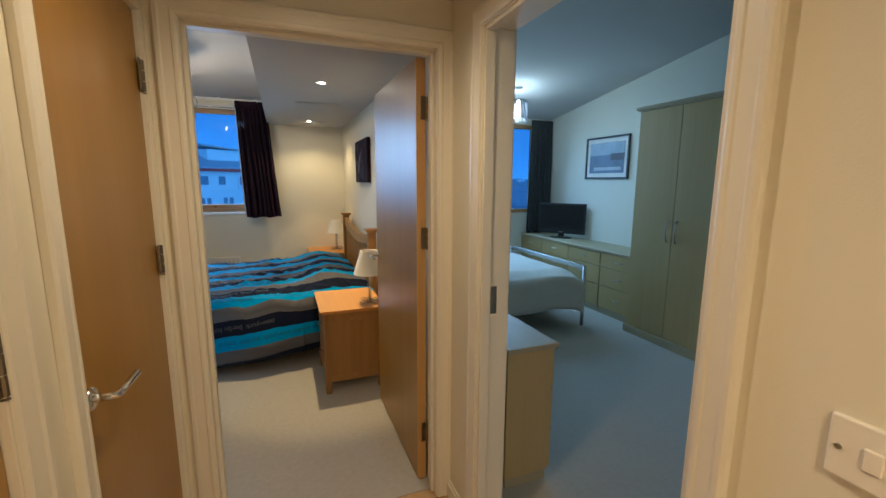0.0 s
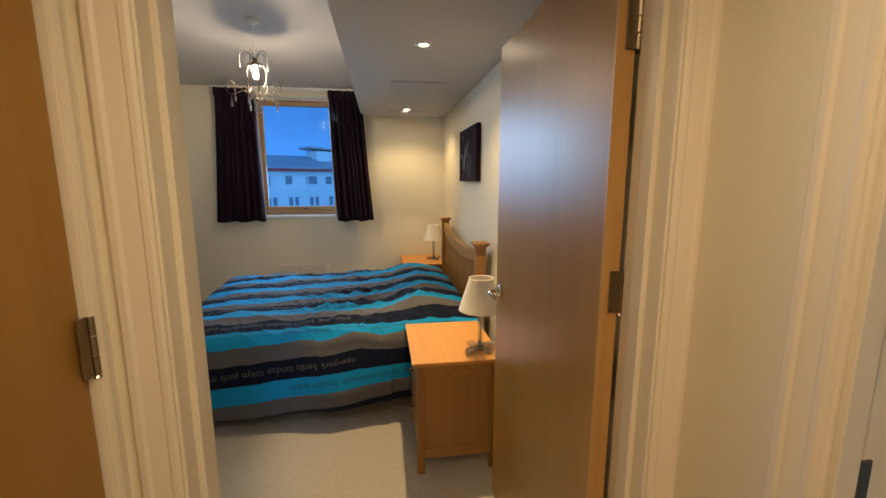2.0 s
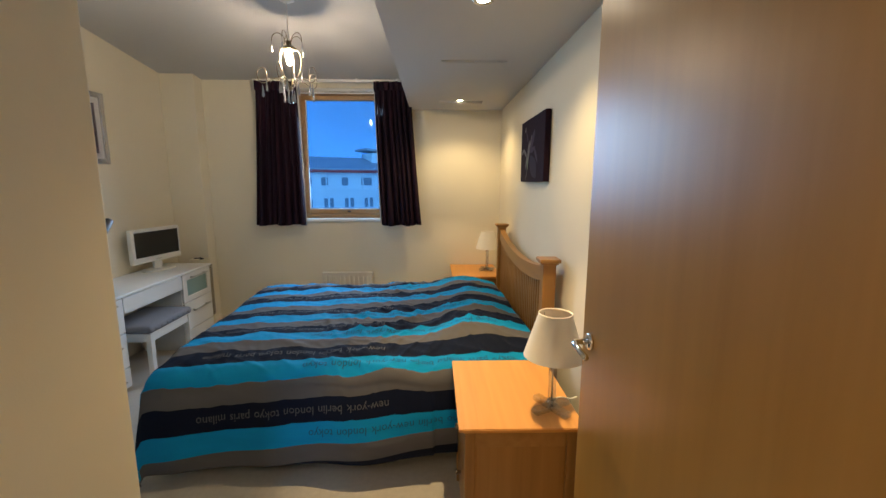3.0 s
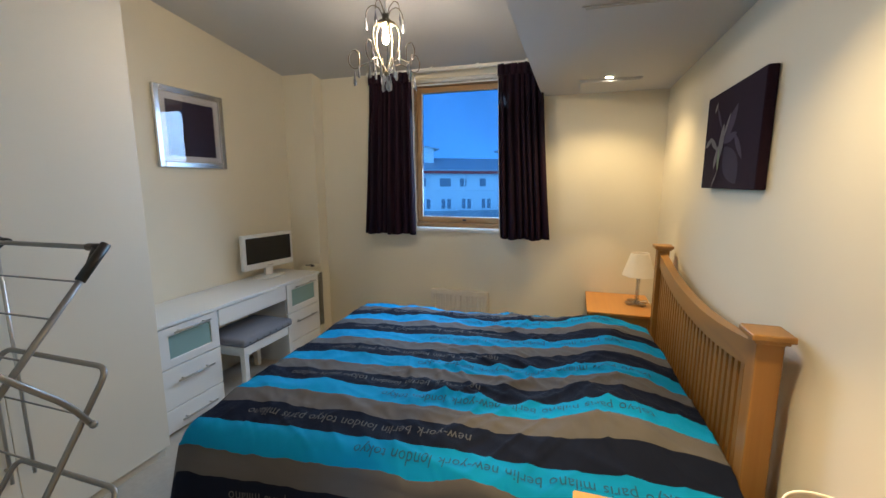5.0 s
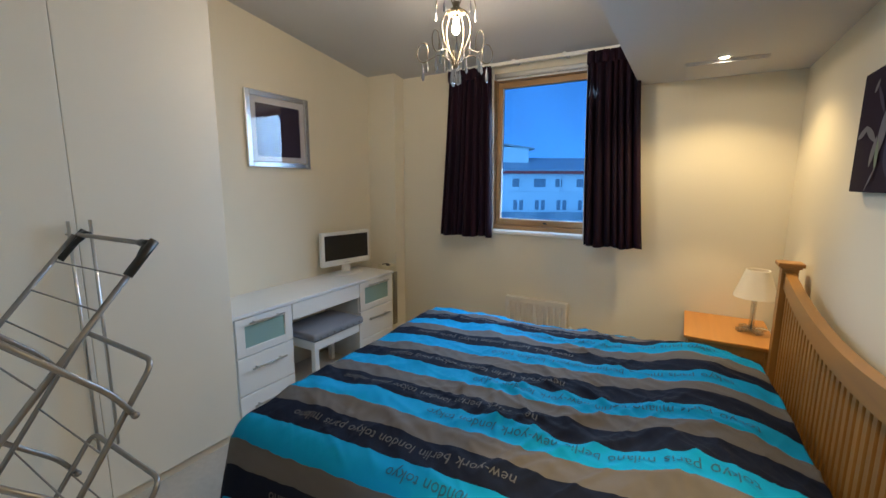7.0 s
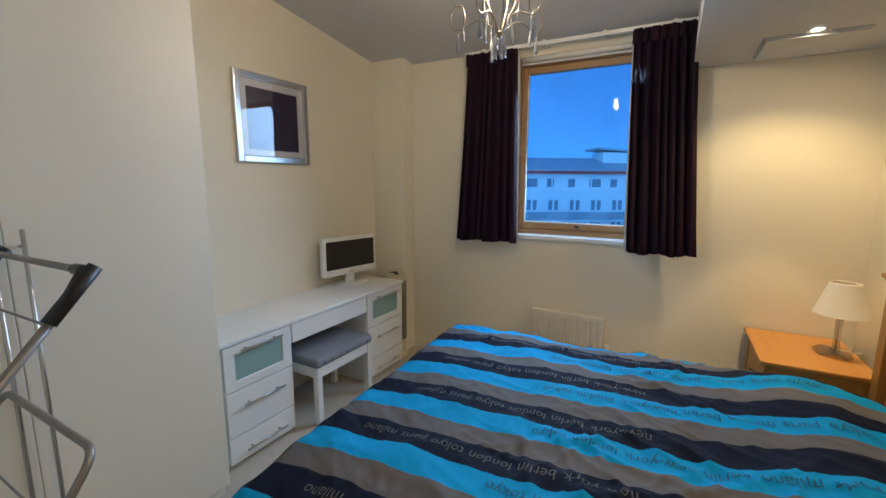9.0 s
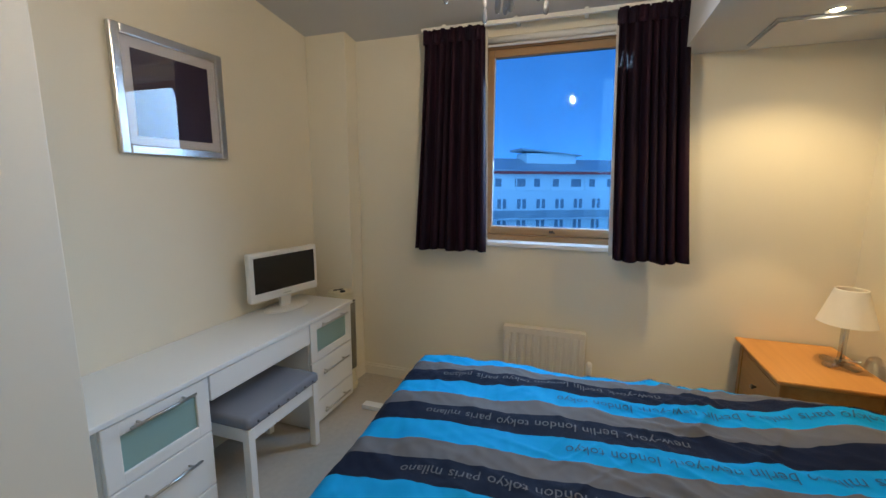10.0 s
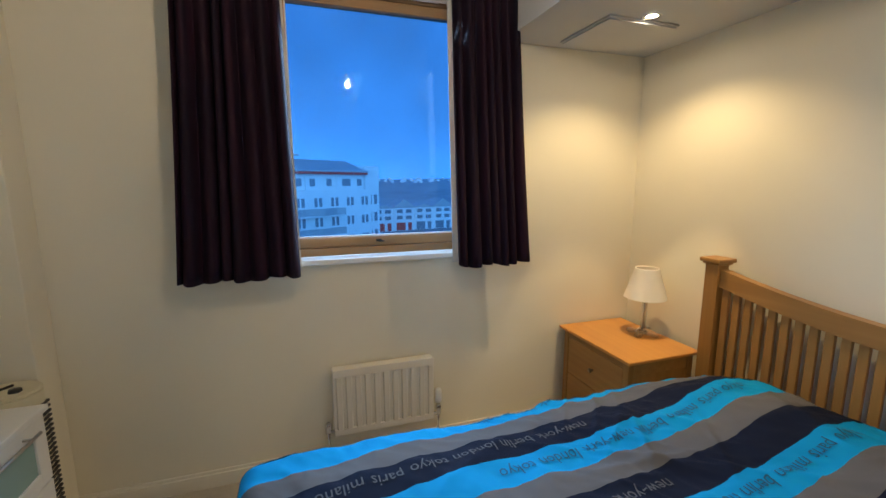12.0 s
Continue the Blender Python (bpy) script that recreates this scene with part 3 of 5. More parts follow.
ULEN = 0.34 + 0.075 * math.pi / 2 + (BED["x1"] - BED["x0"]) - 0.15 + 0.075
VLEN = 0.40 + 0.30 + 0.075 * math.pi + (BED["y1"] - BED["y0"]) - 0.15


def duvet_material():
    """Navy, grey and turquoise stripes along the bed, with a fine weave."""
    m = mat("striped_cotton", (0.1, 0.1, 0.1), 0.85, var=0.05, bump=0.3, bscale=700, spec=0.12)
    n, l = m.node_tree.nodes, m.node_tree.links
    b = n["Principled BSDF"]
    uv, sep = n.new("ShaderNodeUVMap"), n.new("ShaderNodeSeparateXYZ")
    uv.uv_map = "metres"
    l.new(uv.outputs[0], sep.inputs[0])
    ph = n.new("ShaderNodeMath")
    ph.operation = "MULTIPLY_ADD"
    ph.inputs[1].default_value, ph.inputs[2].default_value = 1 / (3 * STRIPE), 0.051
    l.new(sep.outputs[1], ph.inputs[0])
    fr = n.new("ShaderNodeMath")
    fr.operation = "FRACT"
    l.new(ph.outputs[0], fr.inputs[0])
    cr = n.new("ShaderNodeValToRGB")
    cr.color_ramp.interpolation = "CONSTANT"
    el = cr.color_ramp.elements
    el[0].position, el[0].color = 0.0, (0.105, 0.099, 0.10, 1)
    el[1].position, el[1].color = 0.29, (0.0, 0.24, 0.49, 1)
    e2 = el.new(0.635)
    e2.color = (0.006, 0.009, 0.022, 1)
    l.new(fr.outputs[0], cr.inputs[0])
    no = n.new("ShaderNodeTexNoise")
    no.inputs["Scale"].default_value = 14
    mr = n.new("ShaderNodeMapRange")
    mr.inputs[3].default_value, mr.inputs[4].default_value = 0.88, 1.12
    l.new(no.outputs[0], mr.inputs[0])
    mul = n.new("ShaderNodeMix")
    mul.data_type, mul.blend_type = "RGBA", "MULTIPLY"
    mul.inputs[0].default_value = 1
    l.new(cr.outputs[0], mul.inputs[6]), l.new(mr.outputs[0], mul.inputs[7])
    l.new(mul.outputs[2], b.inputs["Base Color"])
    return m


M_TEXTDARK = mat("dark_print", (0.004, 0.085, 0.16), 0.85, var=0)
M_TEXTGREY = mat("grey_print", (0.075, 0.075, 0.08), 0.85, var=0)


def duvet():
    d = thing("duvet", "striped navy, grey and turquoise duvet printed with city names", "duvet")
    nu, nv = 300, 320
    bm = bmesh.new()
    uvl = bm.loops.layers.uv.new("metres")
    grid = [[bm.verts.new(duvet_point(ULEN * i / nu, VLEN * j / nv)) for j in range(nv + 1)] for i in range(nu + 1)]
    for i in range(nu):
        for j in range(nv):
            f = bm.faces.new((grid[i][j], grid[i + 1][j], grid[i + 1][j + 1], grid[i][j + 1]))
            for lp, (a, c) in zip(f.loops, ((i, j), (i + 1, j), (i + 1, j + 1), (i, j + 1))):
                lp[uvl].uv = (ULEN * a / nu, VLEN * c / nv - SKEW * (ULEN * a / nu - 0.65))
    cover = part("cover", bm, duvet_material(), d, "", True)
    sol = cover.modifiers.new("thickness", "SOLIDIFY")
    sol.thickness, sol.offset = 0.02, -1
    return d


def word(parent, text, u_end, v_mid, size, material):
    """One printed word that follows the cloth; it reads from the far side. Returns its length."""
    cu = bpy.data.curves.new("lettering", "FONT")
    cu.body, cu.size, cu.resolution_u = text, size, 2
    ob = bpy.data.objects.new("lettering", cu)
    scene.collection.objects.link(ob)
    me = bpy.data.meshes.new_from_object(ob.evaluated_get(bpy.context.evaluated_depsgraph_get()))
    bpy.data.objects.remove(ob)
    bm = bmesh.new()
    bm.from_mesh(me)
    bpy.data.meshes.remove(me)
    length = 0.88 * max(v.co.x for v in bm.verts)
    if not (0.03 < u_end - length and u_end < ULEN - 0.03 and 0.05 < v_mid < VLEN - 0.05):
        bm.free()
        return length
    bmesh.ops.subdivide_edges(bm, edges=[e for e in bm.edges if e.calc_length() > 0.015], cuts=1)
    bmesh.ops.triangulate(bm, faces=bm.faces)
    for v in bm.verts:
        u, e = u_end - 0.88 * v.co.x, 0.004
        w = v_mid + size * 0.28 - v.co.y + SKEW * (u - 0.65)
        p = duvet_point(u, w)
        nrm = (duvet_point(u + e, w) - p).cross(duvet_point(u, w + e) - p).normalized()
        v.co = p + nrm * 0.0032
    me = bpy.data.meshes.new("lettering")
    bm.to_mesh(me)
    bm.free()
    me.materials.append(material)
    o = new("lettering", me)
    o.parent = parent
    return length


def lettering(parent, words, u, v_mid, size, material):
    for w in words:
        u -= word(parent, w, u, v_mid, size, material) + size * 0.34


def bed():
    b = thing("bed", "honey oak double bed with a curved slatted headboard", "bed")
    for y, nm in ((4.080, "post"), (5.645, "post")):
        zt = 1.062 if y < 5 else 1.092
        p = part(nm, box(1.035, 1.105, y - 0.035, y + 0.035, 0.0, zt, 0.004), M_OAK, b)
        cap = prism([(1.07 + sx * 0.036, y + sy * 0.036) for sx, sy in ((-1, -1), (1, -1), (1, 1), (-1, 1))], zt - 0.002, zt + 0.008)
        lo = box(1.015, 1.125, y - 0.055, y + 0.055, zt + 0.013, zt + 0.033, 0.004)
        box(1.025, 1.115, y - 0.045, y + 0.045, zt + 0.003, zt + 0.015, 0.003, bm=lo)
        merge(lo, cap)
        part("cap", lo, M_OAKY, p)

    def arch(y):
        s = (y - 4.865) / 0.76
        return 1.00 + 0.078 * s * s - 0.02 * (5.609 - y)

    ys = [4.121 + (5.609 - 4.121) * i / 32 for i in range(33)]
    part("top_rail", prism([(y, arch(y)) for y in ys] + [(y, arch(y) - 0.085) for y in ys[::-1]], 1.048, 1.092, axis="x"), M_OAKY, b)
    part("lower_rail", box(1.05, 1.09, 4.121, 5.609, 0.34, 0.43, 0.003), M_OAKY, b)
    n = 28
    for i in range(n):
        y = 4.148 + (5.582 - 4.148) * i / (n - 1)
        part("slat", box(1.061, 1.079, y - 0.016, y + 0.016, 0.428, arch(y) - 0.082, 0.002, 1), M_OAK, b)
    for y in (4.00, 5.63):
        part("side_rail", box(-0.98, 1.035, y - 0.012, y + 0.012, 0.24, 0.37, 0.003), M_OAKY, b)
    for y in (4.00, 5.63):
        part("foot_post", box(-0.99, -0.93, y - 0.03, y + 0.03, 0.0, 0.38, 0.004), M_OAK, b)
    part("foot_rail", box(-0.975, -0.945, 4.03, 5.595, 0.24, 0.37, 0.003), M_OAKY, b)
    part("slatted_base", box(-0.94, 1.0, 4.03, 5.61, 0.27, 0.30, 0.003), M_BEDBASE, b)
    return b


def mattress():
    return tagged(part("mattress", box(-0.93, 0.99, 4.04, 5.60, 0.30, 0.50, 0.04, 4), M_SHEET, None, "", True), "white sheeted mattress under the duvet", "mattress")


def bedside(x, y, label):
    """A two-drawer oak cabinet facing -x, its back at x + 0.45."""
    c = thing("bedside_cabinet", label, "bedside cabinet", "pair of bedside cabinets", at=(x, y, 0))
    D, W, H = 0.44, 0.56, 0.62
    for dx in (0.012, D - 0.05):
        for dy in (0.012, W - 0.05):
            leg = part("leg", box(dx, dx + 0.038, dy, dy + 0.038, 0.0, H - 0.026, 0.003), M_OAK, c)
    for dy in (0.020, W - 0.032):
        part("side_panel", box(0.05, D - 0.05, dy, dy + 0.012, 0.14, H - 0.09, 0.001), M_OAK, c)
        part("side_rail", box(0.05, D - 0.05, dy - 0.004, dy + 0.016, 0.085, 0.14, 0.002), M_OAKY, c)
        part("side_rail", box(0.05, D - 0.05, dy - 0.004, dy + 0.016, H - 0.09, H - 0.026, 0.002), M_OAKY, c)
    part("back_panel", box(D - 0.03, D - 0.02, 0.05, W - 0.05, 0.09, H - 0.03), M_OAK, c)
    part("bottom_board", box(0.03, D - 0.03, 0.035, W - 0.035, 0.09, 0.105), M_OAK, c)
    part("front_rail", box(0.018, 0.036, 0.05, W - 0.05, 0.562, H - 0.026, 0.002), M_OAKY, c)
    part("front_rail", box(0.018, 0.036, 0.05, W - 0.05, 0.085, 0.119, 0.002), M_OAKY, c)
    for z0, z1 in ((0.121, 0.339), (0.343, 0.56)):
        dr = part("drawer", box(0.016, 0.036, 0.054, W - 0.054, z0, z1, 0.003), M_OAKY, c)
        kn = lathe([(0.0, 0.026), (0.011, 0.024), (0.014, 0.018), (0.008, 0.010), (0.006, 0.0)], 16)
        kn.transform(pose(0.016, W / 2, (z0 + z1) / 2, 0, -90, 0))
        part("knob", kn, M_BRASS, dr, "", True)
    top = prism([(-0.012, -0.014), (D + 0.01, -0.014), (D + 0.01, W + 0.014), (-0.012, W + 0.014)], H - 0.012, H)
    prism([(0.004, 0.002), (D + 0.004, 0.002), (D + 0.004, W - 0.002), (0.004, W - 0.002)], H - 0.026, H - 0.0121, top)
    bmesh.ops.bevel(top, geom=top.edges[:], offset=0.003, segments=2, affect="EDGES")
    part("top", top, M_OAKX, c, "glossy orange-toned oak top, lightened as if spotlit")
    return c


def table_lamp(x, y, z):
    t = thing("table_lamp", "small clear-based lamp with a white cone shade, unlit", "table lamp", "pair of bedside lamps", at=(x, y, z))
    star = bmesh.new()
    for k in range(4):
        a = k * math.pi / 2 + 0.5
        arm = box(0.0, 0.088, -0.021, 0.021, 0.004, 0.026, 0.008, 3)
        arm.transform(Matrix.Rotation(a, 4, "Z"))
        merge(star, arm)
        lathe([(0.0, 0.0), (0.012, 0.0), (0.013, 0.005)], 12, (0.07 * math.cos(a), 0.07 * math.sin(a), 0), star)
    part("base", star, M_CLEAR, t, "clear cross-shaped base")
    part("plinth", lathe([(0.022, 0.026), (0.022, 0.032), (0.016, 0.042)], 20, close=True), M_CLEAR, t, "", True)
    part("stem", lathe([(0.015, 0.042), (0.015, 0.20)], 16, close=True), M_CLEAR, t, "clear stem", True)
    part("rod", lathe([(0.0035, 0.026), (0.0035, 0.26)], 10, close=True), M_STEEL, t, "", True)
    part("collar", lathe([(0.017, 0.20), (0.017, 0.207), (0.012, 0.213), (0.012, 0.25)], 16, close=True), M_CHROME, t, "", True)
    part("shade", lathe([(0.114, 0.222), (0.112, 0.228), (0.063, 0.386), (0.063, 0.392), (0.060, 0.392), (0.060, 0.386), (0.109, 0.228), (0.111, 0.222), (0.114, 0.222)], 40), M_SHADE, t, "white fabric cone shade", True)
    sp = bmesh.new()
    for k in range(3):
        a = k * 2.094
        tube([(0.012 * math.cos(a), 0.012 * math.sin(a), 0.245), (0.058 * math.cos(a), 0.058 * math.sin(a), 0.380)], 0.0018, 6, sp)
    part("shade_carrier", sp, M_STEEL, t)
    pts = [(0.0, 0.05, 0.004), (0.06, 0.09, 0.004), (0.10, 0.07, 0.004), (0.13, 0.09, 0.002)]
    part("cord", tube(rounded(pts, 0.03), 0.003, 6), M_WHITE, t)
    return t


bed()
mattress()
dv = duvet()
CITIES = ["new-york", "berlin", "london", "tokyo", "paris", "milano"]
BANDS = ["paris", "milano", "berlin", "new-york", "london", "tokyo", "paris", "milano", "berlin", "new-york", "london", "tokyo"]
for k in range(9):
    # rows on the turquoise end part of the way down the bed; those on the navy lie in the middle
    run = sum(word(dv, w, 0, -1, 0.060, M_TEXTDARK) + 0.060 * 0.34 for w in BANDS)
    lettering(dv, BANDS, 1.16 - 0.03 * (k % 3) + run, (k + 0.47 - 0.051) * 3 * STRIPE, 0.060, M_TEXTDARK)
    lettering(dv, CITIES, 0.34 + 1.235 - 0.02 * (k % 3), (k + 0.82 - 0.051) * 3 * STRIPE, 0.060, M_TEXTGREY)
bedside(0.555, 3.275, "honey oak bedside cabinet with two drawers, near the door")
bedside(0.64, 5.712, "honey oak bedside cabinet with two drawers, under the window wall")
table_lamp(0.912, 3.392, 0.62)
table_lamp(0.987, 5.991, 0.62)


def curtain(name, x0t, x1t, x0b, x1b, z0, z1, y, pleats, seed, material, label, lining=0, wave=0.026):
    """A pleated curtain: cloth with deep folds, gathered heading and hem."""
    c = thing(name, label, "curtain", "pair of dark curtains" if lining else "")
    rng = random.Random(seed)
    nx, nz = pleats * 10, 26
    ph = [rng.uniform(-0.6, 0.6) for _ in range(pleats + 2)]
    bm = bmesh.new()
    rows = []
    for j in range(nz + 1):
        t = j / nz
        row = []
        for i in range(nx + 1):
            s = i / nx
            k = min(pleats, max(0.0, (s + 0.035 * math.sin(7.3 * s + seed) * math.sin(math.pi * s) + 0.018 * math.sin(17.0 * s + 2 * seed) * math.sin(math.pi * s)) * pleats))
            kk = int(k)
            w = ph[kk] * (1 - (k - kk)) + ph[kk + 1] * (k - kk)
            fold = math.sin(2 * math.pi * k + w * (0.4 + t) * 1.6)
            amp = wave * (0.45 + 0.55 * min(1, t * 4)) * (1 + 0.35 * w)
            x = x0t + (x1t - x0t) * s + ((x0b - x0t) + (x1b - x1t) * s - (x0b - x0t) * s) * t ** 1.3
            x += 0.006 * math.cos(2 * math.pi * k) * t
            z = z1 - (z1 - z0) * t + (0.008 * math.sin(k * 1.9 + seed) if j == nz else 0)
            row.append(bm.verts.new((x, y + amp * fold, z)))
        rows.append(row)
    for a, b in zip(rows, rows[1:]):
        for i in range(nx):
            bm.faces.new((a[i], a[i + 1], b[i + 1], b[i]))
    ob = part("cloth", bm, material, c, "", True)
    so = ob.modifiers.new("thickness", "SOLIDIFY")
    so.thickness = 0.004
    hb, hr = bmesh.new(), []
    for zz in (z1 - 0.07, z1 - 0.045, z1 - 0.02, z1 + 0.012):
        hr.append([hb.verts.new((x0t + (x1t - x0t) * i / 120, y - 0.004 + (wave * 0.45 + (0.004 if zz > z1 else 0.0)) * math.sin(2 * math.pi * pleats * i / 120 + seed) * (0.5 + 0.5 * (zz < z1)) + 0.007 * math.sin(i * 0.9 + seed) * (1 if zz > z1 - 0.03 else 0.5), zz + 0.004 * math.sin(i * 0.7))) for i in range(121)])
    for a, b in zip(hr, hr[1:]):
        for i in range(120):
            hb.faces.new((a[i], a[i + 1], b[i + 1], b[i]))
    hd = part("heading", hb, material, c, "gathered heading tape", True)
    hd.modifiers.new("thickness", "SOLIDIFY").thickness = 0.012
    if lining:
        lb = bmesh.new()
        e = x1b if lining > 0 else x0b
        et = x1t if lining > 0 else x0t
        q = [lb.verts.new(p) for p in ((et - 0.02 * lining, y + 0.034, z1), (et + 0.012 * lining, y + 0.034, z1), (e + 0.016 * lining, y + 0.034, z0 + 0.02), (e - 0.02 * lining, y + 0.034, z0 + 0.02))]
        lb.faces.new(q)
        lo = part("lining", lb, M_LINING, c, "pale curtain lining")
        lo.modifiers.new("thickness", "SOLIDIFY").thickness = 0.003
    return c


curtain("curtain", -1.275, -0.885, -1.355, -0.865, 1.06, 2.445, 6.16, 7, 3, M_CURTAIN, "dark aubergine pleated curtain drawn open, stopping below the sill", 1)
curtain("curtain", -0.125, 0.225, -0.085, 0.318, 1.055, 2.445, 6.16, 7, 8, M_CURTAIN, "dark aubergine pleated curtain drawn open, stopping below the sill", -1)


def curtain_track():
    t = thing("curtain_track", "white curtain track fixed under the ceiling", "curtain track")
    part("rail", box(-1.30, 0.25, 6.150, 6.175, 2.452, 2.478, 0.003), M_PLASTICW, t)
    for x in (-1.15, -0.7, -0.3, 0.1):
        part("bracket", box(x - 0.012, x + 0.012, 6.16, 6.30, 2.474, 2.490, 0.002), M_PLASTICW, t)
    return t


def roller_blind():
    b = thing("roller_blind", "rolled-up white blind at the window head with chain", "blind")
    bm = lathe([(0.0, 0), (0.021, 0), (0.021, 0.93), (0.0, 0.93)], 20)
    bm.transform(pose(-0.905, 6.325, 2.418, 0, 90, 0))
    part("roll", bm, M_PLASTICW, b, "", True)
    part("bottom_bar", box(-0.90, 0.02, 6.318, 6.332, 2.376, 2.392, 0.004), M_PLASTICW, b)
    for x in (-0.915, 0.03):
        part("bracket", box(x - 0.004, x + 0.004, 6.30, 6.35, 2.385, 2.44, 0.002), M_PLASTICW, b)
    part("chain", tube([(0.0, 6.30, 2.39), (0.0, 6.298, 1.9), (0.0, 6.298, 1.62)], 0.0025, 6), M_PLASTICW, b)
    return b


def window_vent():
    v = thing("trickle_vent", "dark slotted trickle vent above the window", "vent")
    part("vent_body", box(-0.72, -0.12, 6.352, 6.364, 2.386, 2.408, 0.003), M_PLASTICW, v)
    for k in range(2):
        part("slot", box(-0.69 + k * 0.29, -0.44 + k * 0.29, 6.3505, 6.3525, 2.393, 2.401), M_BLACKPL, v)
    return v


curtain_track()
roller_blind()
window_vent()


def radiator():
    r = thing("radiator", "cream enamel panel radiator under the window", "radiator")
    x0, x1, z0, z1 = -0.735, -0.198, 0.185, 0.54
    outline, n = [], 11
    pitch = (x1 - x0) / n
    for i in range(n):
        c = x0 + pitch * i
        outline += [(c, 6.236), (c + pitch * 0.30, 6.236), (c + pitch * 0.42, 6.225), (c + pitch * 0.88, 6.225)]
    outline += [(x1, 6.236), (x1, 6.248), (x0, 6.248)]
    part("panel", prism(outline, z0 + 0.035, z1 - 0.035), M_RAD, r, "pressed steel front with vertical flutes")
    for a, b in ((z0, z0 + 0.036), (z1 - 0.036, z1)):
        part("seam", box(x0, x1, 6.228, 6.25, a, b, 0.004), M_RAD, r)
    part("top_grille", box(x0 + 0.004, x1 - 0.004, 6.228, 6.285, z1 - 0.004, z1 + 0.006, 0.002), M_RAD, r)
    for x in (x0, x1 - 0.006):
        part("side_panel", box(x, x + 0.006, 6.25, 6.285, z0, z1, 0.002), M_RAD, r)
    for x, nm in ((x0 - 0.03, "lockshield_valve"), (x1 + 0.03, "valve")):
        bm = lathe([(0.007, -0.17), (0.007, 0.02)], 10, (x, 6.245, z0 + 0.03), None, True)
        lathe([(0.014, 0.0), (0.017, 0.01), (0.017, 0.045), (0.012, 0.055)], 14, (x, 6.245, z0 + 0.02), bm, True)
        box(min(x, x0 if x < x0 else x1), max(x, x0 if x < x0 else x1), 6.238, 6.252, z0 + 0.018, z0 + 0.032, 0.002, bm=bm)
        part(nm, bm, M_CHROME, r, "", True)
    head = lathe([(0.016, 0.0), (0.020, 0.01), (0.019, 0.07), (0.012, 0.08)], 16, (x1 + 0.03, 6.245, z0 + 0.09), None, True)
    part("valve_head", head, M_PLASTICW, r, "white valve cap", True)
    return r


radiator()


# dressing table
def handle_bar(parent, x, y0, y1, z, r=0.006):
    bm = tube([(x + 0.028, y0, z), (x + 0.028, y1, z)], r, 10)
    for y in (y0 + 0.04, y1 - 0.04):
        tube([(x, y, z), (x + 0.028, y, z)], r * 0.8, 8, bm)
    return part("bar_handle", bm, M_STEEL, parent, "brushed steel bar handle", True)


def dressing_table():
    d = thing("dressing_table", "white dressing table with two drawer pedestals and frosted glass panels", "dressing table")
    F, TOP = -1.74, 0.712
    part("tabletop", box(-2.178, F + 0.012, 4.26, 5.935, TOP - 0.022, TOP, 0.004), M_WHITE, d)
    for y0, y1 in ((4.345, 4.775), (5.475, 5.925)):
        p = part("pedestal", box(-2.16, F - 0.022, y0, y1, 0.03, TOP - 0.022, 0.002), M_WHITE, d)
        part("plinth", box(-2.14, F - 0.05, y0 + 0.01, y1 - 0.01, 0.0, 0.03), M_WHITE, d)
        zs = [0.030, 0.178, 0.432, 0.686]
        for k in range(3):
            f = box(F - 0.020, F, y0 + 0.003, y1 - 0.003, zs[k] + 0.003, zs[k + 1] - 0.003, 0.004)
            if k == 2:
                f.free()
                f = bmesh.new()
                a, b, z0, z1 = y0 + 0.003, y1 - 0.003, zs[k] + 0.003, zs[k + 1] - 0.003
                box(F - 0.020, F, a, a + 0.062, z0, z1, 0.004, bm=f)
                box(F - 0.020, F, b - 0.062, b, z0, z1, 0.004, bm=f)
                box(F - 0.020, F, a + 0.058, b - 0.058, z0, z0 + 0.05, 0.004, bm=f)
                box(F - 0.020, F, a + 0.058, b - 0.058, z1 - 0.055, z1, 0.004, bm=f)
            dr = part("drawer_front", f, M_WHITE, d)
            if k == 2:
                part("glass_panel", box(F - 0.015, F - 0.008, y0 + 0.06, y1 - 0.06, zs[k] + 0.05, zs[k + 1] - 0.055), M_FROST, dr, "frosted pale green glass")
            handle_bar(dr, F, y0 + 0.085, y1 - 0.085, zs[k + 1] - (0.035 if k == 2 else 0.085))
    part("centre_drawer", box(F - 0.020, F, 4.781, 5.469, 0.565, 0.684, 0.004), M_WHITE, d)
    part("centre_box", box(-2.14, F - 0.021, 4.79, 5.46, 0.565, TOP - 0.0225), M_WHITE, d)
    return d


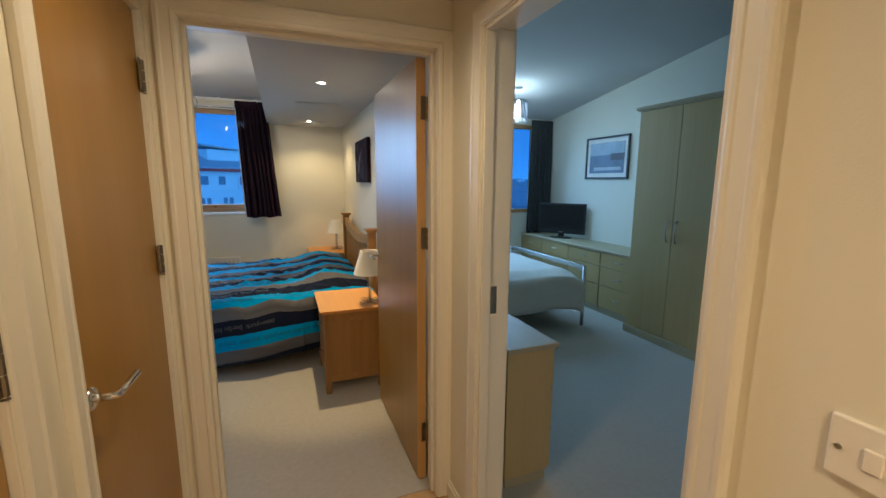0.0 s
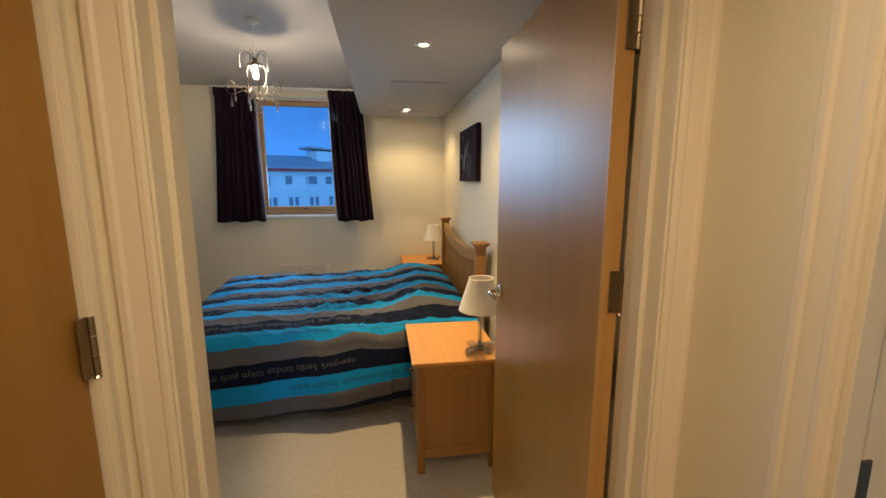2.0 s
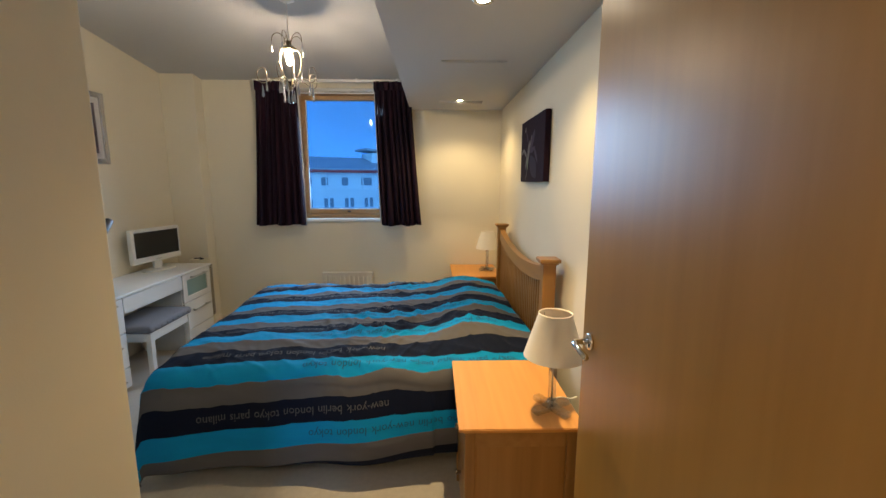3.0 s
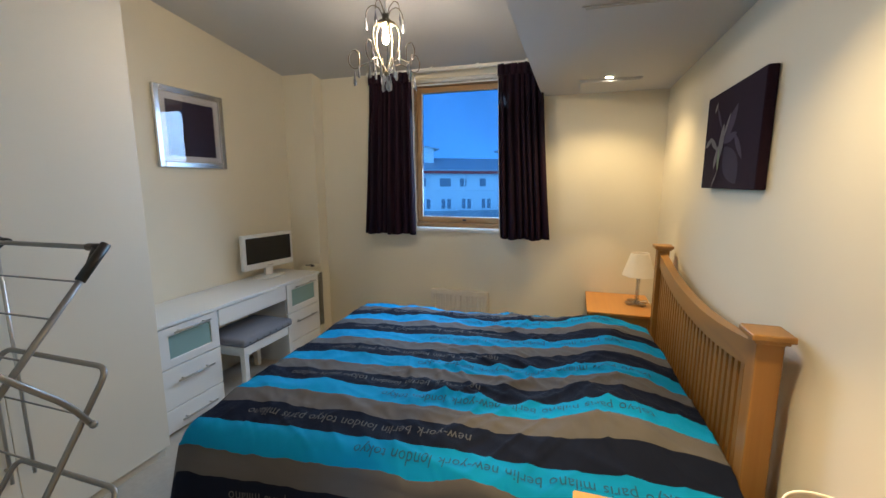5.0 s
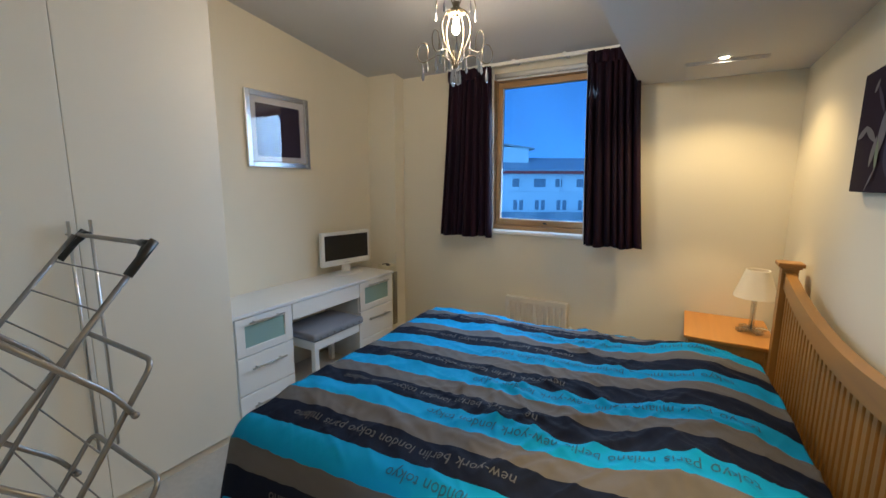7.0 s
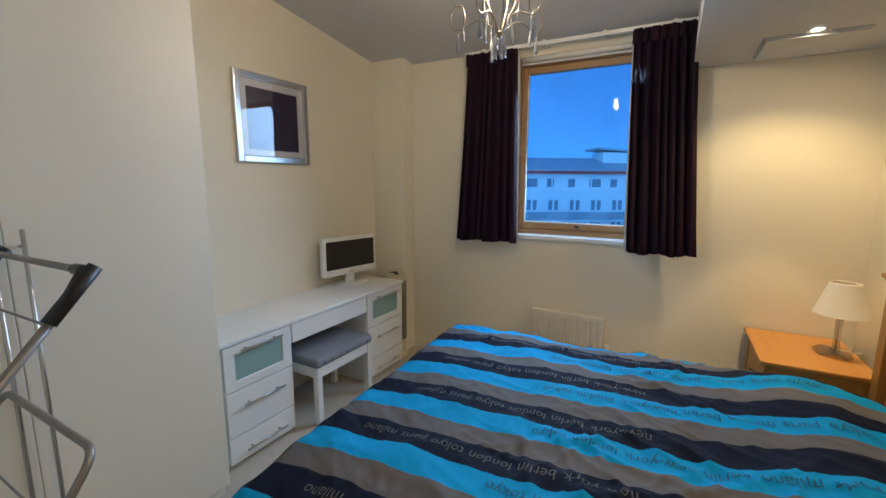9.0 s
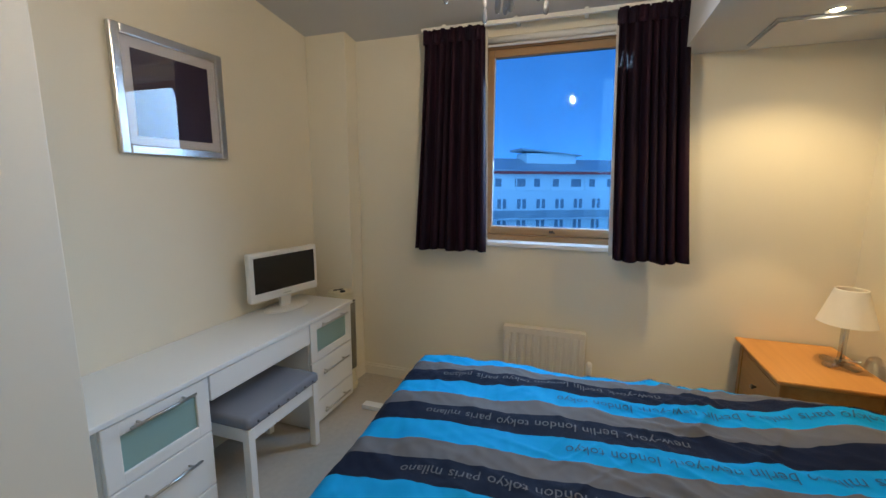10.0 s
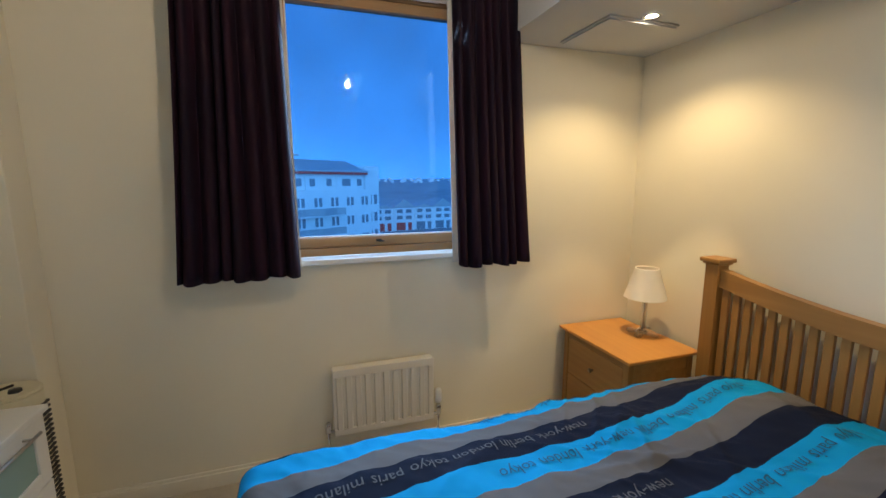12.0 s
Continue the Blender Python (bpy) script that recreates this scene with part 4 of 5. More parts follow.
def stool():
    s = thing("stool", "white stool with a grey buttoned cushion under the dressing table", "stool")
    x0, x1, y0, y1 = -2.02, -1.64, 4.87, 5.40
    for x in (x0 + 0.005, x1 - 0.045):
        for y in (y0 + 0.005, y1 - 0.045):
            part("leg", box(x, x + 0.04, y, y + 0.04, 0.0, 0.38, 0.004), M_WHITE, s)
    for y in (y0 + 0.012, y1 - 0.032):
        part("apron", box(x0 + 0.045, x1 - 0.045, y, y + 0.02, 0.315, 0.38, 0.002), M_WHITE, s)
    for x in (x0 + 0.012, x1 - 0.032):
        part("apron", box(x, x + 0.02, y0 + 0.045, y1 - 0.045, 0.315, 0.38, 0.002), M_WHITE, s)
    cu = part("cushion", box(x0 - 0.004, x1 + 0.004, y0 - 0.004, y1 + 0.004, 0.381, 0.440, 0.024, 4), M_CUSHION, s, "grey woven fabric pad", True)
    for k in range(7):
        st = lathe([(0.0, 0.004), (0.004, 0.003), (0.006, 0.0)], 10)
        st.transform(pose(x1 + 0.004, y0 + 0.06 + k * (y1 - y0 - 0.12) / 6, 0.408, 0, 90, 0))
        part("stud", st, M_BLACKPL, cu)
    return s


dressing_table()
stool()


def television(name, label, w, h, at, rz, body, lift=0.058):
    t = thing(name, label, "television", at=at, rz=rz)
    part("case", box(-w / 2, w / 2, -0.012, 0.035, lift, lift + h, 0.012, 3), body, t)
    part("screen", box(-w / 2 + 0.028, w / 2 - 0.028, -0.0135, -0.011, lift + 0.055, lift + h - 0.028), M_SCREEN, t, "dark switched-off screen")
    part("back_shell", box(-w / 2 + 0.05, w / 2 - 0.05, 0.03, 0.075, lift + 0.022, lift + h - 0.048, 0.02, 3), body, t)
    part("neck", box(-0.04, 0.04, 0.0, 0.03, 0.012, lift + 0.004, 0.006), body, t)
    foot = lathe([(0.0, 0.016), (0.10, 0.014), (0.125, 0.007), (0.125, 0.0), (0.0, 0.0)], 32)
    foot.transform(Matrix.Diagonal((1.25, 0.75, 1, 1)))
    part("foot", foot, body, t, "", True)
    part("badge", box(-0.03, 0.03, -0.0135, -0.0115, lift + 0.02, lift + 0.027), M_STEEL, t)
    return t


television("television", "small white flat-screen television on the dressing table, off", 0.515, 0.30, (-2.035, 5.64, 0.712), 79, M_PLASTICW, 0.080)


def tower_fan():
    f = thing("tower_fan", "cream plastic tower fan standing beside the dressing table", "tower fan", at=(-1.895, 6.045, 0))
    outline = [(0.095 * math.cos(a), 0.085 * math.sin(a)) for a in (2 * math.pi * i / 24 for i in range(24))]
    part("body", prism(outline, 0.03, 0.715), M_CREAMPL, f, "", False)
    part("base", prism([(x * 1.15, y * 1.05) for x, y in outline], 0.0, 0.03), M_CREAMPL, f)
    cap = prism(outline, 0.716, 0.732)
    bmesh.ops.bevel(cap, geom=cap.edges[:], offset=0.006, segments=2, affect="EDGES")
    part("top_cap", cap, M_CREAMPL, f)
    part("dial", lathe([(0.0, 0.012), (0.018, 0.010), (0.020, 0.0)], 20, (0.03, -0.02, 0.732)), M_BLACKPL, f, "dark round dial", True)
    part("lever_switch", tube([(-0.045, -0.02, 0.737), (-0.02, 0.01, 0.737), (0.0, 0.03, 0.739)], 0.005, 8), M_BLACKPL, f)
    for k in range(26):
        part("grille_bar", box(0.088, 0.101, -0.03, 0.03, 0.16 + k * 0.02, 0.168 + k * 0.02), M_BLACKPL, f)
    return f


tower_fan()


def fitted_wardrobe():
    w = thing("wardrobe", "floor-to-ceiling cream fitted wardrobe with long bar handles, shut", "wardrobe")
    F = -1.60
    part("carcass", prism([(2.952, 0.06), (4.245, 0.06), (4.245, slope1(4.245) - 0.004), (2.952, slope1(2.952) - 0.004)], -2.178, F - 0.021, axis="x"), M_WARDROBE, w)
    part("plinth", box(-2.17, F - 0.04, 2.955, 4.243, 0, 0.06), M_WARDROBE, w)
    for y0, y1, hy in ((3.6045, 4.2465, 3.640), (3.1055, 3.6035, 3.568)):
        dr = part("door", box(F - 0.020, F, y0, y1, 0.065, 2.62, 0.004, 3), M_WARDROBE, w)
        bm = tube([(F + 0.032, hy, 0.345), (F + 0.032, hy, 1.365)], 0.0065, 12)
        for z in (0.40, 1.31):
            tube([(F, hy, z), (F + 0.032, hy, z)], 0.005, 8, bm)
        part("bar_handle", bm, M_STEEL, dr, "long brushed steel bar handle", True)
    part("filler_panel", box(F - 0.020, F, 2.953, 3.105, 0.0, 2.62, 0.002), M_WARDROBE, w)
    part("top_panel", prism([(2.953, 2.623), (4.246, 2.623), (4.246, slope1(4.246) - 0.006), (2.953, slope1(2.953) - 0.006)], F - 0.020, F - 0.001, axis="x"), M_WARDROBE, w)
    return w


fitted_wardrobe()


def picture_lilac():
    p = thing("picture_frame", "silver-framed dark violet print with a pale mount, glazed", "framed picture")
    y0, y1, z0, z1, x = 4.807, 5.378, 1.632, 2.178, -2.178
    bm = bmesh.new()
    w = 0.042
    for a, b, c, d in ((y0, y0 + w, z0, z1), (y1 - w, y1, z0, z1), (y0 + w, y1 - w, z0, z0 + w), (y0 + w, y1 - w, z1 - w, z1)):
        box(x, x + 0.026, a, b, c, d, 0.006, 3, bm=bm)
    part("frame", bm, M_SILVER, p)
    part("mount", box(x + 0.002, x + 0.010, y0 + w, y1 - w, z0 + w, z1 - w), M_MOUNT, p)
    part("print", box(x + 0.0105, x + 0.012, y0 + 0.088, y1 - 0.088, z0 + 0.082, z1 - 0.086), M_PURPLE, p)
    part("glass", box(x + 0.015, x + 0.017, y0 + w - 0.003, y1 - w + 0.003, z0 + w - 0.003, z1 - w + 0.003), M_PICGLASS, p).visible_shadow = False
    return p


def flower_canvas():
    c = thing("canvas_picture", "dark plum canvas print of a pale lily, unframed", "canvas picture")
    y0, y1, z0, z1 = 4.42, 5.08, 1.50, 1.925
    part("canvas", box(1.112, 1.148, y0, y1, z0, z1, 0.004), M_CANVAS, c)

    def petal(pts, m, k):
        bm = bmesh.new()
        vs = [bm.verts.new((1.1115 - 0.0004 * k, y0 + (1 - a) * (y1 - y0), z0 + b * (z1 - z0))) for a, b in pts]
        bm.faces.new(vs)
        part("printed_petal", bm, m, c)

    def leafshape(a, b, wid, n=8):
        (ax, ay), (bx, by) = a, b
        dx, dy = bx - ax, by - ay
        ln = math.hypot(dx, dy)
        px, py = -dy / ln, dx / ln
        left = [(ax + dx * t + px * wid * math.sin(math.pi * t) ** 0.8, ay + dy * t + py * wid * math.sin(math.pi * t) ** 0.8) for t in (i / n for i in range(n + 1))]
        right = [(ax + dx * t - px * wid * math.sin(math.pi * t) ** 0.8, ay + dy * t - py * wid * math.sin(math.pi * t) ** 0.8) for t in (1 - i / n for i in range(1, n))]
        return left + right

    for k, (root, tip, wid, m) in enumerate((
            ((0.45, 0.42), (0.71, 0.05), 0.13, M_PETAL3), ((0.42, 0.45), (0.63, 0.80), 0.060, M_PETAL2),
            ((0.42, 0.46), (0.66, 0.53), 0.040, M_PETAL2), ((0.61, 0.54), (0.78, 0.27), 0.032, M_PETAL2),
            ((0.40, 0.48), (0.52, 0.74), 0.018, M_PETAL), ((0.36, 0.28), (0.41, 0.66), 0.045, M_PETAL),
            ((0.38, 0.60), (0.24, 0.86), 0.020, M_PETAL2), ((0.20, 0.80), (0.25, 0.90), 0.018, M_PETAL),
            ((0.32, 0.40), (0.15, 0.55), 0.032, M_PETAL), ((0.19, 0.54), (0.05, 0.45), 0.030, M_PETAL),
            ((0.34, 0.45), (0.28, 0.20), 0.028, M_PETAL), ((0.36, 0.42), (0.37, 0.17), 0.022, M_STEM),
            ((0.27, 0.01), (0.38, 0.20), 0.010, M_PETAL))):
        petal(leafshape(root, tip, wid, 14), m, k + 1)
    return c


picture_lilac()
flower_canvas()


def downlight(x, y, z):
    d = thing("downlight", "small recessed ceiling spotlight, lit", "ceiling light", "recessed spotlights")
    part("trim_ring", lathe([(0.024, -0.001), (0.040, -0.001), (0.042, -0.004), (0.040, -0.007), (0.026, -0.006), (0.024, -0.001)], 28, (x, y, z)), M_CHROME, d, "", True)
    part("lens", lathe([(0.0, -0.003), (0.024, -0.003)], 24, (x, y, z)), M_SPOTLENS, d)
    return d


downlight(0.655, 3.70, 2.221)
downlight(0.69, 5.78, 2.221)
downlight(0.48, 1.45, 2.234)
downlight(0.40, -0.35, 2.234)


def access_panel():
    a = thing("access_panel", "white square access hatch in the lowered ceiling", "access hatch")
    part("frame", box(0.50, 0.90, 5.825, 6.20, 2.212, 2.2215, 0.001), M_CEIL, a)
    part("panel", box(0.508, 0.892, 5.833, 6.192, 2.204, 2.2115, 0.002), M_CEIL, a)
    return a


access_panel()


def access_panel_two(y):
    a = thing("access_panel", "white square access hatch in the lowered ceiling", "access hatch")
    part("frame", box(0.50, 0.90, y, y + 0.40, 2.217, 2.2215, 0.001), M_CEIL, a)
    part("panel", box(0.515, 0.885, y + 0.015, y + 0.385, 2.2135, 2.2167, 0.001), M_CEIL, a)
    return a


access_panel_two(4.55)
access_panel_two(2.62)


def chandelier():
    X, Y = -0.515, 4.88
    top = slope1(Y)
    c = thing("chandelier", "small cream metal chandelier with clear glass drops, lit", "chandelier", at=(X, Y, 0))
    part("ceiling_rose", lathe([(0.0, top + 0.004), (0.05, top + 0.004), (0.048, top - 0.018), (0.02, top - 0.034), (0.0, top - 0.036)], 28), M_PLASTICW, c, "", True)
    part("flex", tube([(0, 0, top - 0.03), (0, 0, 2.42)], 0.004, 8), M_PLASTICW, c)
    part("lamp_holder", lathe([(0.0, 2.43), (0.018, 2.425), (0.018, 2.37), (0.014, 2.355), (0.0, 2.355)], 18), M_CHAND, c, "", True)
    part("bulb", lathe([(0.0, 2.272), (0.010, 2.276), (0.018, 2.292), (0.019, 2.308), (0.013, 2.332), (0.010, 2.352), (0.0, 2.353)], 16), M_BULB, c, "lit candle bulb", True)
    # Added dish, unseen on the fitting, keeps bulb light off the ceiling.
    part("light_block_dish", lathe([(0.0, 2.362), (0.036, 2.365), (0.058, 2.374), (0.056, 2.378), (0.016, 2.369)], 20), M_CHAND, c, "", True)
    part("hub", lathe([(0.0, 2.105), (0.012, 2.11), (0.015, 2.12), (0.009, 2.135), (0.0, 2.137)], 14), M_CHAND, c, "", True)

    def drop(r, a, z, s=1.0):
        prof = [(0.0, 0.0), (0.0025, -0.006), (0.003, -0.022), (0.0065, -0.040), (0.0095, -0.066), (0.0065, -0.080), (0.0, -0.084)]
        part("drop", lathe([(q * s, h * s) for q, h in prof], 8, (r * math.cos(a), r * math.sin(a), z)), M_DROP, c, "clear glass drop", True)

    for k in range(5):
        a = 2 * math.pi * k / 5 + 0.25
        ca, sa = math.cos(a), math.sin(a)
        cage = [(0.016, 2.40), (0.055, 2.375), (0.078, 2.32), (0.070, 2.25), (0.035, 2.18), (0.010, 2.125)]
        part("cage_bar", tube(rounded([(r * ca, r * sa, z) for r, z in cage], 0.03, 4), 0.0030, 7), M_CHAND, c, "", True)
        a2 = a + 0.63
        ca, sa = math.cos(a2), math.sin(a2)
        arm = [(0.01, 2.125), (0.05, 2.165), (0.09, 2.185), (0.135, 2.165), (0.175, 2.145), (0.205, 2.165), (0.212, 2.21), (0.190, 2.245), (0.160, 2.245), (0.150, 2.215), (0.152, 2.165)]
        part("arm", tube(rounded([(r * ca, r * sa, z) for r, z in arm], 0.03, 4), 0.0028, 7), M_CHAND, c, "", True)
        up = [(0.012, 2.40), (0.030, 2.455), (0.070, 2.475), (0.100, 2.455), (0.108, 2.415)]
        part("scroll", tube(rounded([(r * ca, r * sa, z) for r, z in up], 0.03, 4), 0.0026, 7), M_CHAND, c, "", True)
        drop(0.178, a2, 2.14), drop(0.152, a2 + 0.06, 2.162, 0.8), drop(0.108, a2, 2.412, 0.8)
        drop(0.075, a, 2.245, 0.9), drop(0.06, a2, 2.165, 0.9), drop(0.022, a, 2.112)
    return c


chandelier()


def clothes_airer():
    a = thing("clothes_airer", "folded-out grey metal clothes airer with black corners", "clothes airer")
    N, F = -0.795, -1.28

    def bar(pts, r=0.0085, name="tube", smooth=True):
        return part(name, tube(pts, r, 10), M_AIRER, a, "", smooth)

    # top rack, sloping down towards the door
    bar([(N, 3.512, 1.340), (N, 3.00, 0.743)], name="side_tube")
    bar([(F, 3.490, 1.337), (F, 3.00, 0.743)], name="side_tube")
    bar([(F, 3.50, 1.338), (N, 3.51, 1.340)], 0.0075, "top_bar")
    # looped racks below it, each folding out from the frame under it
    RACKS = ((3.482, 0.983, 3.10, 0.42), (3.466, 0.590, 3.06, 0.015))
    for y, z, y2, z2 in RACKS:
        bar(rounded([(F, y2, z2), (F, y, z), (N, y, z), (N, y2, z2)], 0.045, 6), name="loop_frame")
    # struts that cross the loops and end in a rivet
    for dz in (0.0, -0.392):
        for x in (N + 0.016, F - 0.016):
            bar(rounded([(x, 3.04, 1.285 + dz), (x, 3.363, 0.930 + dz), (x, 3.409, 0.846 + dz)], 0.05, 6), name="strut")
            rivet = lathe([(0.0, 0.0), (0.011, 0.0), (0.011, 0.006), (0.006, 0.012), (0.0, 0.012)], 14)
            rivet.transform(pose(x + 0.008, 3.408, 0.848 + dz, 0, 90, 0))
            part("rivet", rivet, M_AIRER, a, "", True)
    for x in (N, F):
        bar([(x, 3.10, 0.42), (x, 3.46, 0.012)], name="leg")
    for k in range(6):
        t = (k + 1) / 7.0
        bar([(F, 3.50 - 0.50 * t, 1.337 - 0.594 * t), (N, 3.512 - 0.512 * t, 1.340 - 0.597 * t)], 0.0026, "wire")
    for y, z, y2, z2 in RACKS:
        for k in range(4):
            t = (k + 1) / 5.0
            bar([(F, y + (y2 - y) * t, z + (z2 - z) * t), (N, y + (y2 - y) * t, z + (z2 - z) * t)], 0.0026, "wire")
    for x, s in ((N, -1), (F, 1)):
        bm = tube([(x, 3.520, 1.350), (x, 3.440, 1.257)], 0.0135, 10)
        tube([(x, 3.512, 1.341), (x + s * 0.06, 3.509, 1.340)], 0.0115, 10, bm)
        tube([(x, 3.468, 1.292), (x + s * 0.03, 3.509, 1.338)], 0.010, 8, bm)
        part("corner_grip", bm, M_BLACKPL, a, "black plastic corner", True)
    return a


clothes_airer()


def loose_strip():
    return tagged(part("wood_strip", box(-1.60, -1.44, 5.80, 5.86, 0.0, 0.03, 0.003), M_WHITE), "short white painted offcut lying on the carpet", "wood offcut")


loose_strip()

# ---- second bedroom things ----


def wardrobe_two():
    w = thing("wardrobe", "pale maple fitted wardrobe with mirrored doors and a cornice", "wardrobe")
    F, y1 = 3.58, 3.575
    part("carcass", box(F + 0.02, 4.218, 1.25, y1, 0.0, 2.19, 0.002), M_MAPLE, w)
    part("plinth", box(F - 0.012, F + 0.02, 1.25, y1 + 0.01, 0.0, 0.075, 0.003), M_MAPLED, w)
    corn = box(F - 0.03, 4.218, 1.25, y1 + 0.03, 2.190, 2.215, 0.005)
    box(F - 0.015, 4.218, 1.25, y1 + 0.015, 2.178, 2.190, 0.003, bm=corn)
    part("cornice", corn, M_MAPLED, w)
    edges = [3.573, 3.115, 2.657, 2.199, 1.741, 1.283]
    for k in range(5):
        a, b = edges[k + 1] + 0.002, edges[k] - 0.002
        if k in (2, 3):
            f = bmesh.new()
            m = 0.075
            box(F, F + 0.019, a, a + m, 0.08, 2.175, 0.003, bm=f)
            box(F, F + 0.019, b - m, b, 0.08, 2.175, 0.003, bm=f)
            box(F, F + 0.019, a + m, b - m, 0.08, 0.155, 0.003, bm=f)
            box(F, F + 0.019, a + m, b - m, 2.10, 2.175, 0.003, bm=f)
            dr = part("door", f, M_MAPLE, w)
            part("mirror", box(F + 0.006, F + 0.012, a + m - 0.002, b - m + 0.002, 0.152, 2.103), M_MIRROR, dr, "mirror panel")
        else:
            dr = part("door", box(F, F + 0.019, a, b, 0.08, 2.175, 0.003), M_MAPLE, w)
        hy = (a + 0.045) if k in (0, 2, 4) else (b - 0.045)
        pts = [(F, hy, 0.98), (F - 0.022, hy, 1.01), (F - 0.032, hy, 1.08), (F - 0.022, hy, 1.15), (F, hy, 1.18)]
        part("bow_handle", tube(pts, 0.006, 8), M_STEEL, dr, "", True)
    return w


def drawers_two():
    for k, (a, b) in enumerate(((3.59, 4.17), (4.175, 4.755), (4.76, 5.34), (5.345, 5.89))):
        d = thing("drawer_unit", "pale maple drawer unit with three drawers against the wall", "drawer unit", "row of drawer units")
        part("carcass", box(3.77, 4.218, a, b, 0.0, 0.72, 0.002), M_MAPLE, d)
        part("plinth", box(3.76, 3.77, a, b, 0.0, 0.07), M_MAPLED, d)
        for z0, z1 in ((0.075, 0.33), (0.335, 0.55), (0.555, 0.715)):
            dr = part("drawer", box(3.75, 3.769, a + 0.003, b - 0.003, z0, z1, 0.003), M_MAPLE, d)
            m = (a + b) / 2
            pts = [(3.75, m - 0.05, (z0 + z1) / 2), (3.73, m - 0.035, (z0 + z1) / 2), (3.724, m, (z0 + z1) / 2), (3.73, m + 0.035, (z0 + z1) / 2), (3.75, m + 0.05, (z0 + z1) / 2)]
            part("bow_handle", tube(pts, 0.005, 8), M_STEEL, dr, "", True)
    tagged(part("worktop", box(3.735, 4.218, 3.58, 5.895, 0.7205, 0.745, 0.004), M_MAPLED), "pale maple top running along the drawer units", "worktop")


wardrobe_two()
drawers_two()
television("television", "black flat-screen television on the drawer units, off", 0.66, 0.42, (3.97, 5.22, 0.745), -55, M_BLACKPL)


def sea_picture():
    p = thing("picture_frame", "black-framed blue seascape photograph with a white mount", "framed picture")
    y0, y1, z0, z1, x = 4.31, 5.06, 1.555, 2.085, 4.218
    bm = bmesh.new()
    w = 0.024
    for a, b, c, d in ((y0, y0 + w, z0, z1), (y1 - w, y1, z0, z1), (y0 + w, y1 - w, z0, z0 + w), (y0 + w, y1 - w, z1 - w, z1)):
        box(x - 0.024, x, a, b, c, d, 0.003, bm=bm)
    part("frame", bm, M_BLACKPL, p)
    part("mount", box(x - 0.009, x - 0.002, y0 + w, y1 - w, z0 + w, z1 - w), mat("white_mount", (0.78, 0.78, 0.77), 0.8, var=0.01), p)
    sea = mat("blue_sea_print", (0.10, 0.15, 0.25), 0.5, var=0.6, scale=5)
    part("print", box(x - 0.0115, x - 0.0095, y0 + 0.075, y1 - 0.075, z0 + 0.075, z1 - 0.075), sea, p)
    part("printed_sky", box(x - 0.0122, x - 0.0117, y0 + 0.076, y1 - 0.076, z0 + 0.30, z1 - 0.076), mat("pale_sky_print", (0.30, 0.40, 0.52), 0.5, var=0.4, scale=7), p)
    part("printed_surf", box(x - 0.0122, x - 0.0117, y0 + 0.12, y1 - 0.16, z0 + 0.11, z0 + 0.15), mat("pale_surf_print", (0.40, 0.46, 0.54), 0.5, var=0.5, scale=14), p)
    part("headland", box(x - 0.0128, x - 0.0118, y0 + 0.076, y0 + 0.30, z0 + 0.23, z0 + 0.315), mat("dark_headland_print", (0.05, 0.05, 0.075), 0.5, var=0.4, scale=9), p)
    return p


sea_picture()


